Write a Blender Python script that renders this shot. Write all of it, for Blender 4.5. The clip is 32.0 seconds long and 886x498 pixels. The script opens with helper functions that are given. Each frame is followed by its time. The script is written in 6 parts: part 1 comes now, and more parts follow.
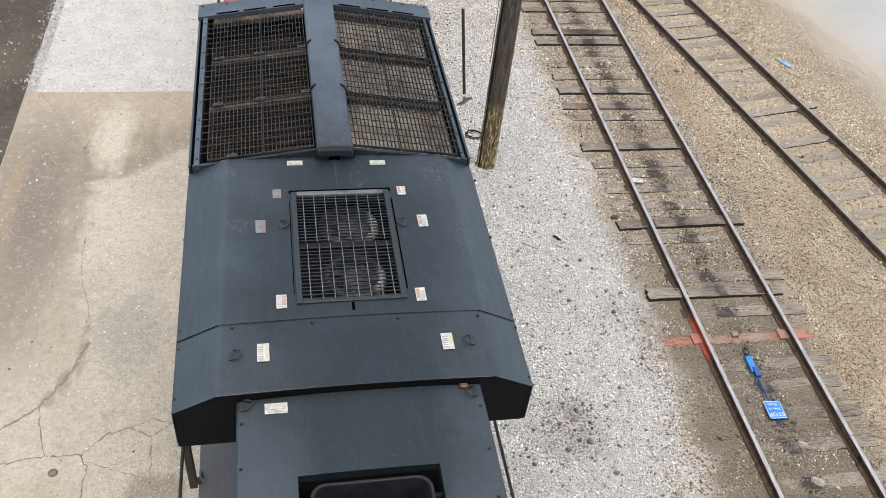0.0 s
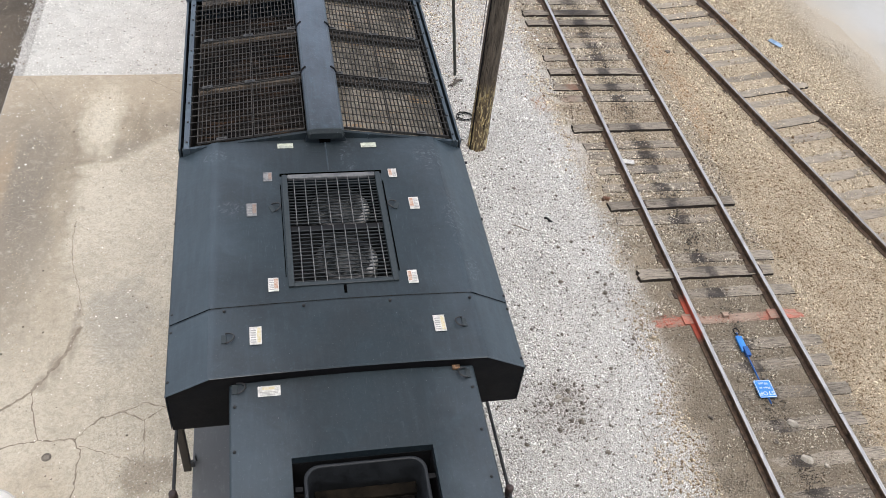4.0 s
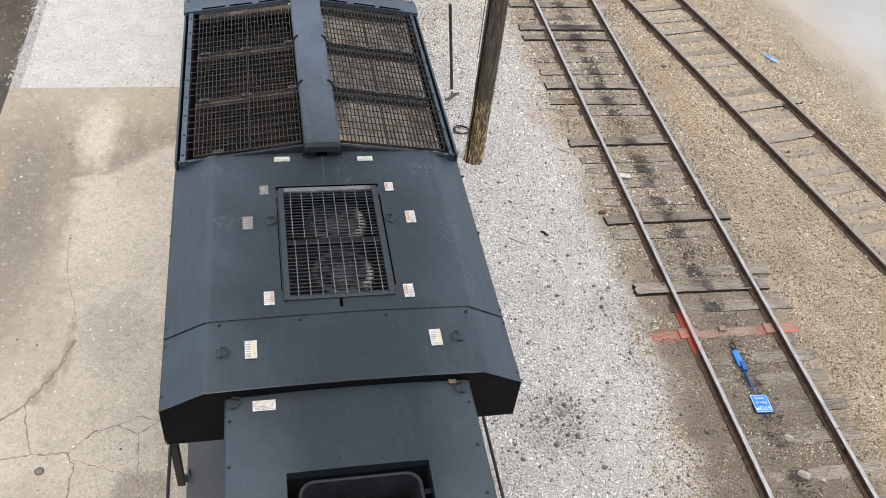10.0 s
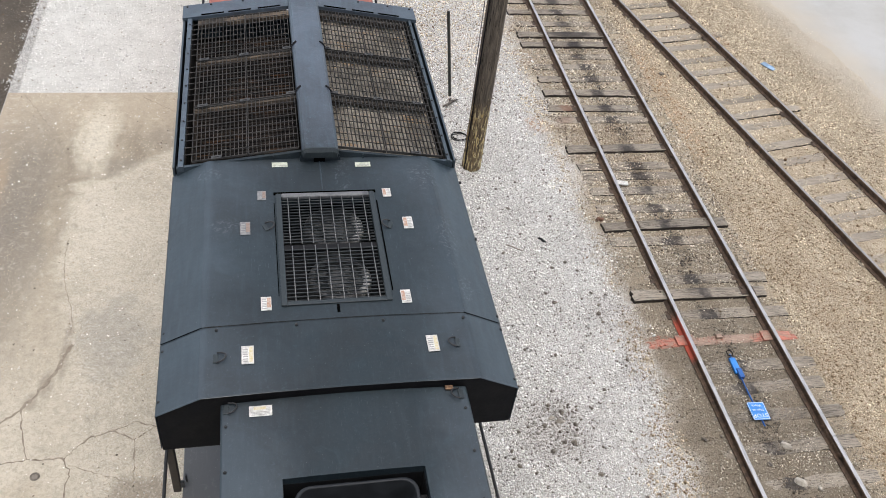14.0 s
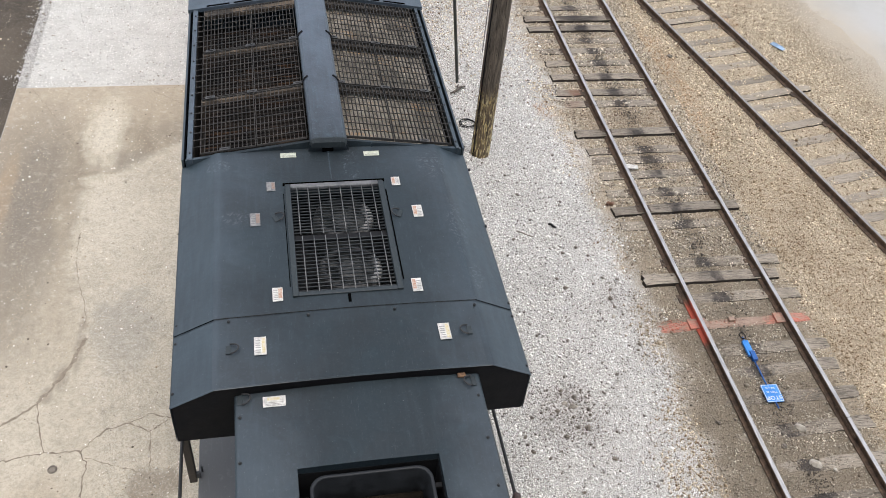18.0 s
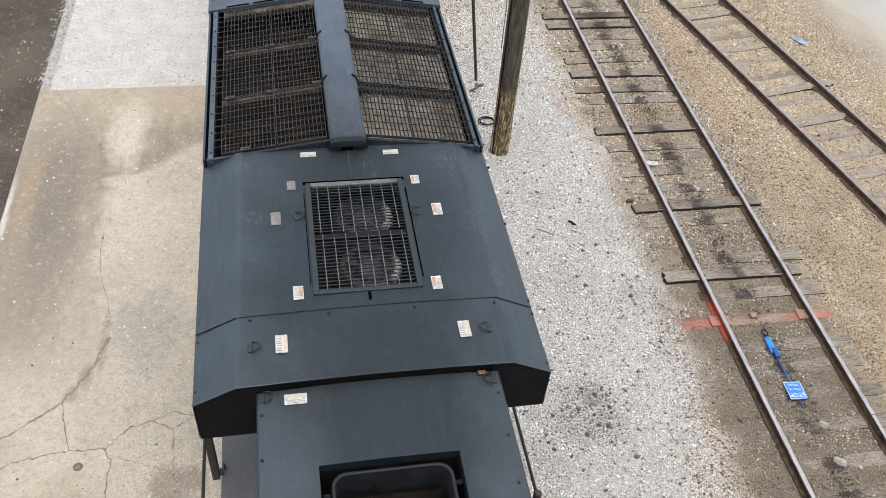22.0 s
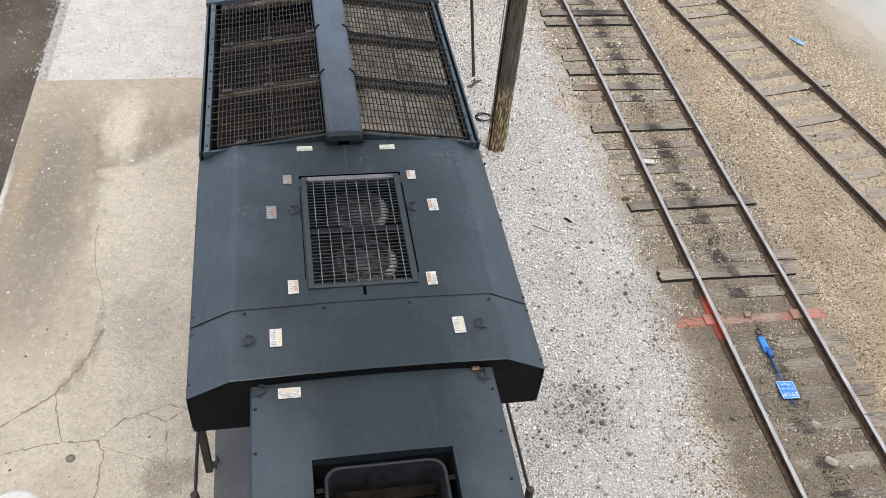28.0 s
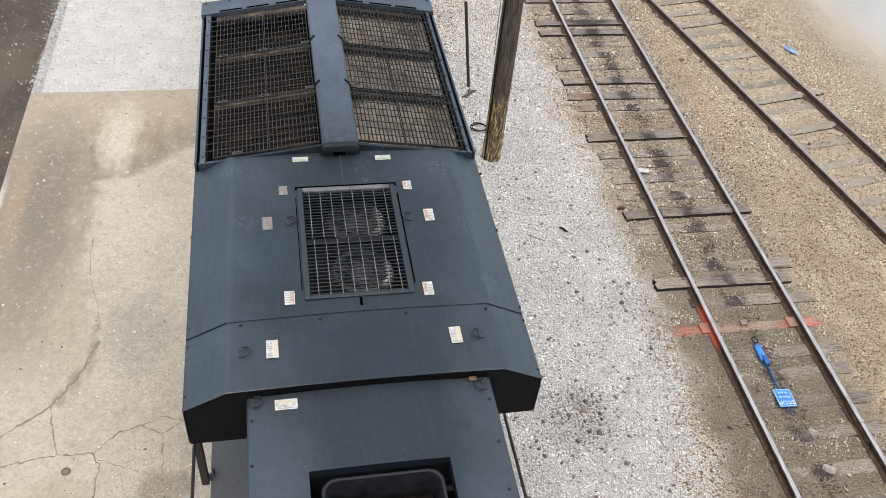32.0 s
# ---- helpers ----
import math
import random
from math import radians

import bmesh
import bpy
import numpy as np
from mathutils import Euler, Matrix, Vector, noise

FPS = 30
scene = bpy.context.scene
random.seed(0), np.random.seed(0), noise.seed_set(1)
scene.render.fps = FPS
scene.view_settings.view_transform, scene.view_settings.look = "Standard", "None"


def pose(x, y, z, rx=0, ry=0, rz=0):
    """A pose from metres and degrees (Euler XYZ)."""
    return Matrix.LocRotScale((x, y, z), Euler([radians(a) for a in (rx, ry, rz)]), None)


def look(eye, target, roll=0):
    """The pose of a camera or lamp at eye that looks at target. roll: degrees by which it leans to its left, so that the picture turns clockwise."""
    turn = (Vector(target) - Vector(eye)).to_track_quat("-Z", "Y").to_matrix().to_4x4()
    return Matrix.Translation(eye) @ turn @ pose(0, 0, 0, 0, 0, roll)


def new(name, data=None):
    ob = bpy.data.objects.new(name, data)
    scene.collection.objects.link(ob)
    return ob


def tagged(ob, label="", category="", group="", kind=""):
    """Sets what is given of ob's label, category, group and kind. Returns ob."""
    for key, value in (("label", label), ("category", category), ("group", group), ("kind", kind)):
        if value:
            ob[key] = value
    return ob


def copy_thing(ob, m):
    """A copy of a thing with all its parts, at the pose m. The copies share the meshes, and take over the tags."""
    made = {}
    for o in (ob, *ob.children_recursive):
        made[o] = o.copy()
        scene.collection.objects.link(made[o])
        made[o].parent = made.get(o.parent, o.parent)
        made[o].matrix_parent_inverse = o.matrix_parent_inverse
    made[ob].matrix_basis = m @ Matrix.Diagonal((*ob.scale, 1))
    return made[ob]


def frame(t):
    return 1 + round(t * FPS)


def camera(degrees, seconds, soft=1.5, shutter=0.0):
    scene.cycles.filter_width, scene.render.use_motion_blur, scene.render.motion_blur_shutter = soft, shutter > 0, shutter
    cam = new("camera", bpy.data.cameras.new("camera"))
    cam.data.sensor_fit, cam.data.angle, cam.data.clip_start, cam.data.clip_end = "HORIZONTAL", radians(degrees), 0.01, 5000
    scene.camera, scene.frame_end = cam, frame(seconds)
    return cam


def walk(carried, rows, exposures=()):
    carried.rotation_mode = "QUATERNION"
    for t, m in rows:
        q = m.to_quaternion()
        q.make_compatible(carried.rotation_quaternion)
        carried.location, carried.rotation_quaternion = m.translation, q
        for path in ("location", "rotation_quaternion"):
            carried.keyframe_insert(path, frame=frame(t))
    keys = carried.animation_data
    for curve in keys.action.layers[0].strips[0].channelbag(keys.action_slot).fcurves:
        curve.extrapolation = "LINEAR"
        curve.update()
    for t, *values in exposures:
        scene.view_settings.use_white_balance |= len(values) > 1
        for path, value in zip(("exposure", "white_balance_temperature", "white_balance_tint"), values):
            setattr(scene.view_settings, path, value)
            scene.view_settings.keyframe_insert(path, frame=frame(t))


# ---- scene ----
cam = camera(54.27, 32.0, soft=0.9)
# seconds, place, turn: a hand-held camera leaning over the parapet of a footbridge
PATH = [
    (0.0, -0.535, -4.333, 10.230, 46.20, -5.35, -8.65),
    (0.5, -0.534, -4.330, 10.238, 46.26, -5.44, -8.66),
    (1.0, -0.535, -4.339, 10.244, 46.37, -5.53, -8.80),
    (1.5, -0.535, -4.321, 10.228, 46.07, -5.45, -8.91),
    (2.0, -0.531, -4.327, 10.237, 45.52, -5.43, -8.84),
    (2.5, -0.528, -4.325, 10.234, 45.13, -5.59, -8.99),
    (3.0, -0.536, -4.334, 10.229, 44.91, -5.64, -9.17),
    (3.5, -0.536, -4.344, 10.235, 44.93, -5.47, -9.30),
    (5.5, -0.529, -4.327, 10.227, 45.73, -5.54, -9.22),
    (6.0, -0.527, -4.331, 10.234, 45.72, -5.54, -9.21),
    (6.5, -0.532, -4.330, 10.230, 45.76, -5.65, -9.25),
    (7.0, -0.534, -4.324, 10.227, 45.72, -5.67, -9.25),
    (7.5, -0.531, -4.324, 10.228, 45.73, -5.68, -9.24),
    (8.0, -0.536, -4.326, 10.233, 45.84, -5.72, -9.27),
    (8.5, -0.532, -4.331, 10.233, 45.98, -5.69, -9.28),
    (9.0, -0.530, -4.334, 10.225, 45.84, -5.59, -9.22),
    (9.5, -0.530, -4.326, 10.221, 45.77, -5.66, -9.25),
    (10.0, -0.534, -4.323, 10.229, 45.96, -5.77, -9.36),
    (10.5, -0.534, -4.324, 10.225, 45.89, -5.74, -9.38),
    (11.0, -0.535, -4.323, 10.224, 45.90, -5.76, -9.43),
    (11.5, -0.534, -4.321, 10.222, 46.31, -5.92, -9.67),
    (12.0, -0.534, -4.328, 10.226, 46.39, -5.86, -9.63),
    (12.5, -0.529, -4.325, 10.228, 46.48, -5.93, -9.62),
    (13.0, -0.531, -4.325, 10.227, 46.49, -5.94, -9.50),
    (13.5, -0.536, -4.327, 10.226, 46.28, -5.98, -9.37),
    (14.0, -0.532, -4.332, 10.229, 46.40, -6.02, -9.33),
    (14.5, -0.534, -4.332, 10.236, 46.08, -6.03, -9.19),
    (16.5, -0.533, -4.330, 10.231, 45.99, -5.82, -9.23),
    (17.0, -0.538, -4.317, 10.214, 46.40, -5.84, -9.48),
    (17.5, -0.526, -4.314, 10.212, 46.32, -5.35, -9.47),
    (18.0, -0.530, -4.321, 10.227, 45.57, -4.82, -9.55),
    (18.5, -0.525, -4.335, 10.239, 45.37, -4.22, -9.44),
    (19.0, -0.528, -4.340, 10.238, 45.10, -3.71, -9.22),
    (19.5, -0.522, -4.333, 10.239, 45.30, -3.46, -9.01),
    (20.0, -0.527, -4.339, 10.243, 45.45, -3.49, -8.95),
    (20.5, -0.524, -4.331, 10.233, 45.51, -3.49, -8.84),
    (21.0, -0.531, -4.341, 10.246, 45.59, -3.58, -8.87),
    (21.5, -0.527, -4.332, 10.243, 45.53, -3.61, -8.77),
    (22.0, -0.529, -4.336, 10.236, 45.40, -3.67, -8.82),
    (22.5, -0.530, -4.331, 10.236, 45.29, -3.77, -8.91),
    (23.0, -0.529, -4.334, 10.240, 45.21, -3.82, -8.93),
    (23.5, -0.531, -4.336, 10.235, 45.40, -3.86, -8.91),
    (24.0, -0.530, -4.334, 10.239, 45.10, -3.87, -8.86),
    (24.5, -0.528, -4.342, 10.235, 45.43, -3.96, -8.86),
    (25.0, -0.526, -4.331, 10.234, 45.28, -4.07, -8.84),
    (25.5, -0.525, -4.328, 10.236, 45.08, -4.12, -8.76),
    (27.5, -0.529, -4.332, 10.240, 45.27, -4.37, -8.62),
    (28.0, -0.528, -4.336, 10.238, 45.09, -4.36, -8.55),
    (28.5, -0.528, -4.332, 10.234, 45.20, -4.43, -8.58),
    (29.0, -0.531, -4.333, 10.236, 44.98, -4.41, -8.56),
    (29.5, -0.531, -4.335, 10.231, 45.09, -4.44, -8.63),
    (30.0, -0.532, -4.334, 10.234, 45.28, -4.42, -8.62),
    (30.5, -0.530, -4.330, 10.234, 45.44, -4.42, -8.74),
    (31.0, -0.531, -4.336, 10.232, 45.61, -4.41, -8.87),
    (31.5, -0.526, -4.332, 10.239, 45.68, -4.31, -8.87),
    (32.0, -0.534, -4.333, 10.240, 45.77, -4.34, -8.98),
]
walk(cam, [(t, pose(x, y, z, a, b, c)) for t, x, y, z, a, b, c in PATH], exposures=[(0.0, 0.76), (32.0, 0.76)])

# ---- light: an overcast sky, a wide soft sun behind thin cloud ----
world = bpy.data.worlds.new("sky")
scene.world = world
world.use_nodes = True
wn, wl = world.node_tree.nodes, world.node_tree.links
sky = wn.new("ShaderNodeTexSky")
sky.sky_type, sky.sun_disc = "NISHITA", False
sky.sun_elevation, sky.sun_rotation = radians(80), radians(175)
sky.air_density, sky.dust_density, sky.ozone_density = 1.0, 3.5, 1.0
grey = wn.new("ShaderNodeHueSaturation")
grey.inputs["Saturation"].default_value = 0.55
wl.new(sky.outputs[0], grey.inputs["Color"])
wl.new(grey.outputs[0], wn["Background"].inputs["Color"])
wn["Background"].inputs["Strength"].default_value = 0.165
sun = new("sun", bpy.data.lights.new("sun", "SUN"))
sun.data.energy, sun.data.angle, sun.data.color = 0.3, radians(60), (1.0, 0.98, 0.95)
SUN_ELEV, SUN_TURN = radians(80), radians(175)
sun.matrix_world = look((40 * math.sin(SUN_TURN) * math.cos(SUN_ELEV), 40 * math.cos(SUN_TURN) * math.cos(SUN_ELEV), 40 * math.sin(SUN_ELEV)), (0, 0, 0))

# ---- materials ----
class Nodes:
    """A small builder of node materials in world or object space."""

    def __init__(self, name, space="world"):
        self.m = bpy.data.materials.new(name)
        self.m.use_nodes = True
        self.n, self.l = self.m.node_tree.nodes, self.m.node_tree.links
        self.bsdf = self.n["Principled BSDF"]
        if space == "world":
            self.co = self.n.new("ShaderNodeNewGeometry").outputs["Position"]
        else:
            self.co = self.n.new("ShaderNodeTexCoord").outputs["Object"]

    def put(self, socket, value):
        if isinstance(value, bpy.types.NodeSocket):
            self.l.new(value, socket)
        else:
            socket.default_value = (*value, 1.0) if isinstance(value, tuple) and len(value) == 3 and socket.type == "RGBA" else value

    def math(self, op, a, b=0.0, clamp=False):
        x = self.n.new("ShaderNodeMath")
        x.operation, x.use_clamp = op, clamp
        self.put(x.inputs[0], a), self.put(x.inputs[1], b)
        return x.outputs[0]

    def noise(self, scale, detail=4.0, rough=0.6, stretch=(1, 1, 1), warp=0.0):
        mp = self.n.new("ShaderNodeMapping")
        self.l.new(self.co, mp.inputs["Vector"])
        mp.inputs["Scale"].default_value = stretch
        x = self.n.new("ShaderNodeTexNoise")
        x.inputs["Scale"].default_value, x.inputs["Detail"].default_value, x.inputs["Roughness"].default_value, x.inputs["Distortion"].default_value = scale, detail, rough, warp
        self.l.new(mp.outputs[0], x.inputs["Vector"])
        return x.outputs["Fac"]

    def cells(self, scale, feature="F1", out="Color"):
        x = self.n.new("ShaderNodeTexVoronoi")
        x.feature = feature
        x.inputs["Scale"].default_value = scale
        self.l.new(self.co, x.inputs["Vector"])
        return x.outputs[out]

    def span(self, value, a, b, lo=0.0, hi=1.0):
        x = self.n.new("ShaderNodeMapRange")
        x.interpolation_type = "SMOOTHSTEP"
        self.put(x.inputs[0], value)
        for i, v in enumerate((a, b, lo, hi)):
            x.inputs[i + 1].default_value = v
        return x.outputs[0]

    def mix(self, fac, a, b, how="MIX"):
        x = self.n.new("ShaderNodeMix")
        x.data_type, x.blend_type = "RGBA", how
        self.put(x.inputs[0], fac), self.put(x.inputs[6], a), self.put(x.inputs[7], b)
        return x.outputs[2]

    def axis(self, i):
        x = self.n.new("ShaderNodeSeparateXYZ")
        self.l.new(self.co, x.inputs[0])
        return x.outputs[i]

    def blot(self, x, y, rx, ry, wobble=0.5, scale=2.0):
        """An irregular stain round (x, y), 1 inside and 0 outside."""
        dx = self.math("DIVIDE", self.math("SUBTRACT", self.axis(0), x), rx)
        dy = self.math("DIVIDE", self.math("SUBTRACT", self.axis(1), y), ry)
        d = self.math("SQRT", self.math("ADD", self.math("MULTIPLY", dx, dx), self.math("MULTIPLY", dy, dy)))
        d = self.math("ADD", d, self.math("MULTIPLY", self.math("SUBTRACT", self.noise(scale, 5), 0.5), wobble * 2))
        return self.span(d, 1.25, 0.55)

    def random(self, island=False):
        if island:
            return self.n.new("ShaderNodeNewGeometry").outputs["Random Per Island"]
        return self.n.new("ShaderNodeObjectInfo").outputs["Random"]

    def done(self, colour, rough=0.8, metal=0.0, bump=None, depth=0.01, strength=0.5, spec=0.5):
        b = self.bsdf.inputs
        self.put(b["Base Color"], colour), self.put(b["Roughness"], rough), self.put(b["Metallic"], metal)
        if spec is not None:
            b["Specular IOR Level"].default_value = spec
        if bump is not None:
            x = self.n.new("ShaderNodeBump")
            x.inputs["Strength"].default_value, x.inputs["Distance"].default_value = strength, depth
            self.l.new(bump, x.inputs["Height"])
            self.l.new(x.outputs[0], b["Normal"])
        return self.m


def paint(name, base, dusty=(0.16, 0.17, 0.18), rough=0.5, dust=0.25):
    """Weathered flat paint on sheet steel: chalky patches, fine scuffs, run-off streaks."""
    k = Nodes(name)
    big = k.noise(1.1, 5, 0.65, warp=0.6)
    fine = k.noise(14, 6, 0.7)
    streak = k.noise(6, 4, 0.6, stretch=(5, 0.5, 1))
    c = k.mix(k.span(big, 0.3, 0.75, 0.0, 0.35), base, tuple(v * 1.5 for v in base))
    c = k.mix(k.math("MULTIPLY", k.span(fine, 0.52, 0.8), dust), c, dusty)
    c = k.mix(k.math("MULTIPLY", k.span(streak, 0.55, 0.8), dust * 0.5), c, dusty)
    speck = k.span(k.noise(70, 2, 0.5), 0.72, 0.78, 0.0, dust)
    c = k.mix(speck, c, tuple(min(1, v * 2.2) for v in dusty))
    r = k.span(k.math("ADD", k.math("MULTIPLY", big, 0.5), k.math("MULTIPLY", fine, 0.5)), 0.3, 0.7, rough - 0.08, rough + 0.14)
    return k.done(c, r, bump=k.math("ADD", big, k.math("MULTIPLY", fine, 0.15)), depth=0.006, strength=0.35)


def plain(name, a, b, scale=9, rough=0.7, metal=0.0, depth=0.004, space="world", stretch=(1, 1, 1), speck=0.4, spec=0.5):
    k = Nodes(name, space)
    n1, n2 = k.noise(scale, 5, 0.65, stretch), k.noise(scale * 7, 3, 0.6, stretch)
    c = k.mix(k.span(n1, 0.32, 0.68), a, b)
    c = k.mix(k.span(n2, 0.55, 0.8, 0, speck), c, tuple(v * 0.5 for v in a))
    return k.done(c, k.span(n1, 0.3, 0.7, rough - 0.1, min(1, rough + 0.1)), metal, bump=n2, depth=depth, spec=spec)


def loco_paint(name="slate_roof_paint", base=(0.0122, 0.0228, 0.0295), lift=1.0):
    """Slate-grey roof paint: chalking, run-off streaks, hand-sized scuffs towards the sides, pale specks."""
    k = Nodes(name)
    big, mid, fine = k.noise(0.9, 5, 0.65, warp=0.8), k.noise(4.5, 6, 0.72, warp=0.7), k.noise(30, 5, 0.75)
    streak, wipe = k.noise(5, 5, 0.65, stretch=(3.5, 0.4, 1)), k.noise(9, 5, 0.7, stretch=(0.5, 2.4, 1), warp=0.6)
    c = k.mix(k.span(big, 0.32, 0.7), tuple(v * 0.62 for v in base), tuple(v * 1.45 for v in base))
    # Sooty round the exhaust; the crown's weaker sky sheen is painted in too.
    soot_dim = k.math("MAXIMUM", k.math("MULTIPLY", k.blot(0.08, -0.7, 0.8, 2.0, 0.55, 1.2), 0.85), k.math("MULTIPLY", k.blot(0.0, 1.2, 1.05, 2.4, 0.3, 1.6), 0.74))
    soot_dim = k.math("MULTIPLY", soot_dim, k.span(big, 0.3, 0.7, 0.85, 1.0))
    c = k.mix(k.span(streak, 0.45, 0.8, 0.0, 0.6), c, tuple(v * lift for v in (0.0275, 0.0445, 0.0555)))
    c = k.mix(k.span(wipe, 0.55, 0.8, 0.0, 0.4), c, tuple(v * lift for v in (0.0315, 0.051, 0.062)))
    # Sky sheen on the sloped shoulders, put into the colour as a paler band.
    shoulder_sheen = k.math("MULTIPLY", k.span(k.math("ABSOLUTE", k.axis(0)), 1.11, 1.17), k.span(k.math("ADD", k.math("MULTIPLY", streak, 0.5), k.math("MULTIPLY", mid, 0.5)), 0.3, 0.65, 0.15, 0.5))
    c = k.mix(shoulder_sheen, c, (0.048, 0.068, 0.083))
    c = k.mix(k.math("MULTIPLY", soot_dim, 0.62), c, (0.0062, 0.0112, 0.0130))
    clear = k.math("SUBTRACT", 1.0, k.math("MULTIPLY", soot_dim, 0.55))
    c = k.mix(k.math("MULTIPLY", k.span(mid, 0.52, 0.78, 0.0, 0.55), clear), c, tuple(v * lift for v in (0.039, 0.062, 0.075)))
    c = k.mix(k.math("MULTIPLY", k.span(fine, 0.53, 0.72, 0.0, 0.5), clear), c, tuple(v * lift for v in (0.055, 0.073, 0.087)))
    scratch = k.noise(26, 3, 0.6, stretch=(5.0, 0.35, 1), warp=0.3)
    c = k.mix(k.math("MULTIPLY", k.span(scratch, 0.62, 0.74), k.span(big, 0.4, 0.65, 0.1, 0.5)), c, (0.085, 0.095, 0.106))
    scuff = k.math("MAXIMUM", k.blot(1.0, 2.65, 0.16, 0.22, 0.7, 9), k.blot(1.13, 1.75, 0.11, 0.38, 0.8, 10))
    scuff = k.math("MAXIMUM", scuff, k.blot(1.19, 1.05, 0.07, 0.2, 0.8, 12))
    scuff = k.math("MAXIMUM", scuff, k.blot(-1.2, 2.75, 0.14, 0.1, 0.7, 9))
    scuff = k.math("MAXIMUM", scuff, k.blot(0.15, 2.65, 0.1, 0.25, 0.7, 9))
    scuff = k.math("MAXIMUM", scuff, k.blot(-0.98, 1.95, 0.16, 0.1, 0.7, 9))
    marks = k.math("MULTIPLY", scuff, k.span(k.noise(9, 5, 0.7, stretch=(1.3, 1.3, 1), warp=2.6), 0.50, 0.66))
    c = k.mix(k.math("MULTIPLY", marks, 0.33), c, (0.21, 0.225, 0.245))
    c = k.mix(k.span(k.noise(62, 2, 0.5), 0.73, 0.79, 0.0, 0.32), c, (0.32, 0.32, 0.31))
    r = k.span(k.math("ADD", k.math("MULTIPLY", mid, 0.5), k.math("MULTIPLY", fine, 0.5)), 0.3, 0.7, 0.34, 0.56)
    r = k.math("ADD", r, k.math("MULTIPLY", soot_dim, 0.22))
    k.put(k.bsdf.inputs["Specular IOR Level"], k.math("SUBTRACT", 0.84, k.math("MULTIPLY", soot_dim, 0.52)))
    return k.done(c, r, spec=None, bump=k.math("ADD", big, k.math("ADD", k.math("MULTIPLY", mid, 0.2), k.math("MULTIPLY", fine, 0.03))), depth=0.035, strength=0.35)


def concrete():
    """Old slab: a worn and browned half, a scoured half with bare aggregate, damp streaks and bleached runs."""
    k = Nodes("old_concrete")
    big, mid, fine, grit = k.noise(0.5, 6, 0.65, warp=0.5), k.noise(3.2, 6, 0.75), k.noise(24, 5, 0.75), k.noise(85, 3, 0.6)
    x, y = k.axis(0), k.axis(1)
    flow = k.noise(2.6, 6, 0.7, stretch=(1.6, 0.45, 1), warp=0.8)
    rough = k.mix(k.span(big, 0.35, 0.65), (0.49, 0.437, 0.34), (0.60, 0.54, 0.425))
    worn = k.mix(k.span(flow, 0.32, 0.68), (0.245, 0.203, 0.147), (0.385, 0.328, 0.24))
    worn = k.mix(k.span(k.math("ADD", y, k.math("MULTIPLY", mid, 1.2)), 9.6, 11.0, 0, 0.85), worn, (0.46, 0.39, 0.285))
    worn = k.mix(k.span(k.math("ADD", x, k.math("MULTIPLY", mid, 0.5)), -4.75, -5.15, 0, 0.45), worn, (0.40, 0.325, 0.24))
    streak = k.noise(3.0, 5, 0.7, stretch=(2.2, 0.35, 1), warp=0.4)
    damp = k.math("MAXIMUM", k.blot(-4.78, 7.9, 0.42, 1.6, 0.6, 1.1), k.blot(-4.45, 5.6, 0.3, 1.5, 0.6, 1.3))
    worn = k.mix(k.math("MULTIPLY", damp, k.span(streak, 0.3, 0.6, 0.35, 0.9)), worn, (0.20, 0.175, 0.142))
    worn = k.mix(k.math("MULTIPLY", k.blot(-5.0, 7.6, 0.75, 2.6, 0.5, 0.9), k.span(flow, 0.3, 0.65, 0.2, 0.6)), worn, (0.215, 0.18, 0.135))
    worn = k.mix(k.math("MULTIPLY", k.blot(-3.12, 8.5, 0.55, 0.34, 0.5, 2.2), 0.75), worn, (0.265, 0.235, 0.185))
    worn = k.mix(k.math("MULTIPLY", k.blot(-2.4, 9.35, 0.6, 0.4, 0.6, 1.6), 0.55), worn, (0.30, 0.26, 0.20))
    worn = k.mix(k.math("MULTIPLY", k.blot(-4.75, 9.7, 0.4, 0.7, 0.6, 1.5), 0.45), worn, (0.30, 0.255, 0.195))
    pale = k.math("MAXIMUM", k.blot(-3.75, 9.5, 0.42, 1.15, 0.7, 1.3), k.blot(-3.62, 8.02, 0.4, 0.2, 0.6, 3.0))
    worn = k.mix(k.math("MULTIPLY", pale, k.span(streak, 0.25, 0.6, 0.45, 0.9)), worn, (0.60, 0.545, 0.425))
    worn = k.mix(k.math("MULTIPLY", k.blot(-3.72, 9.45, 0.24, 0.7, 0.7, 2.2), 0.5), worn, (0.70, 0.645, 0.52))
    worn = k.mix(k.math("MULTIPLY", k.blot(-4.80, 6.5, 0.20, 1.7, 0.45, 1.3), 0.55), worn, (0.185, 0.16, 0.13))
    worn = k.mix(k.math("MULTIPLY", k.blot(-5.22, 7.7, 0.16, 1.3, 0.5, 2.5), 0.55), worn, (0.38, 0.275, 0.17))
    lime = k.math("MULTIPLY", k.span(k.math("ADD", x, k.math("MULTIPLY", mid, 0.16)), -5.34, -5.42), k.math("MULTIPLY", k.span(y, 8.6, 7.6), k.span(y, 3.5, 5.0)))
    worn = k.mix(k.math("MULTIPLY", lime, 0.8), worn, (0.72, 0.68, 0.60))
    bound = k.math("SUBTRACT", k.math("MULTIPLY", k.math("MAXIMUM", k.math("SUBTRACT", y, 7.78), 0.0), 1.19), 3.88)
    bound = k.math("ADD", bound, k.math("MULTIPLY", k.math("MAXIMUM", k.math("SUBTRACT", 5.9, y), 0.0), 0.2))
    side = k.math("ADD", k.math("SUBTRACT", x, bound), k.math("MULTIPLY", k.math("SUBTRACT", mid, 0.5), 0.6))
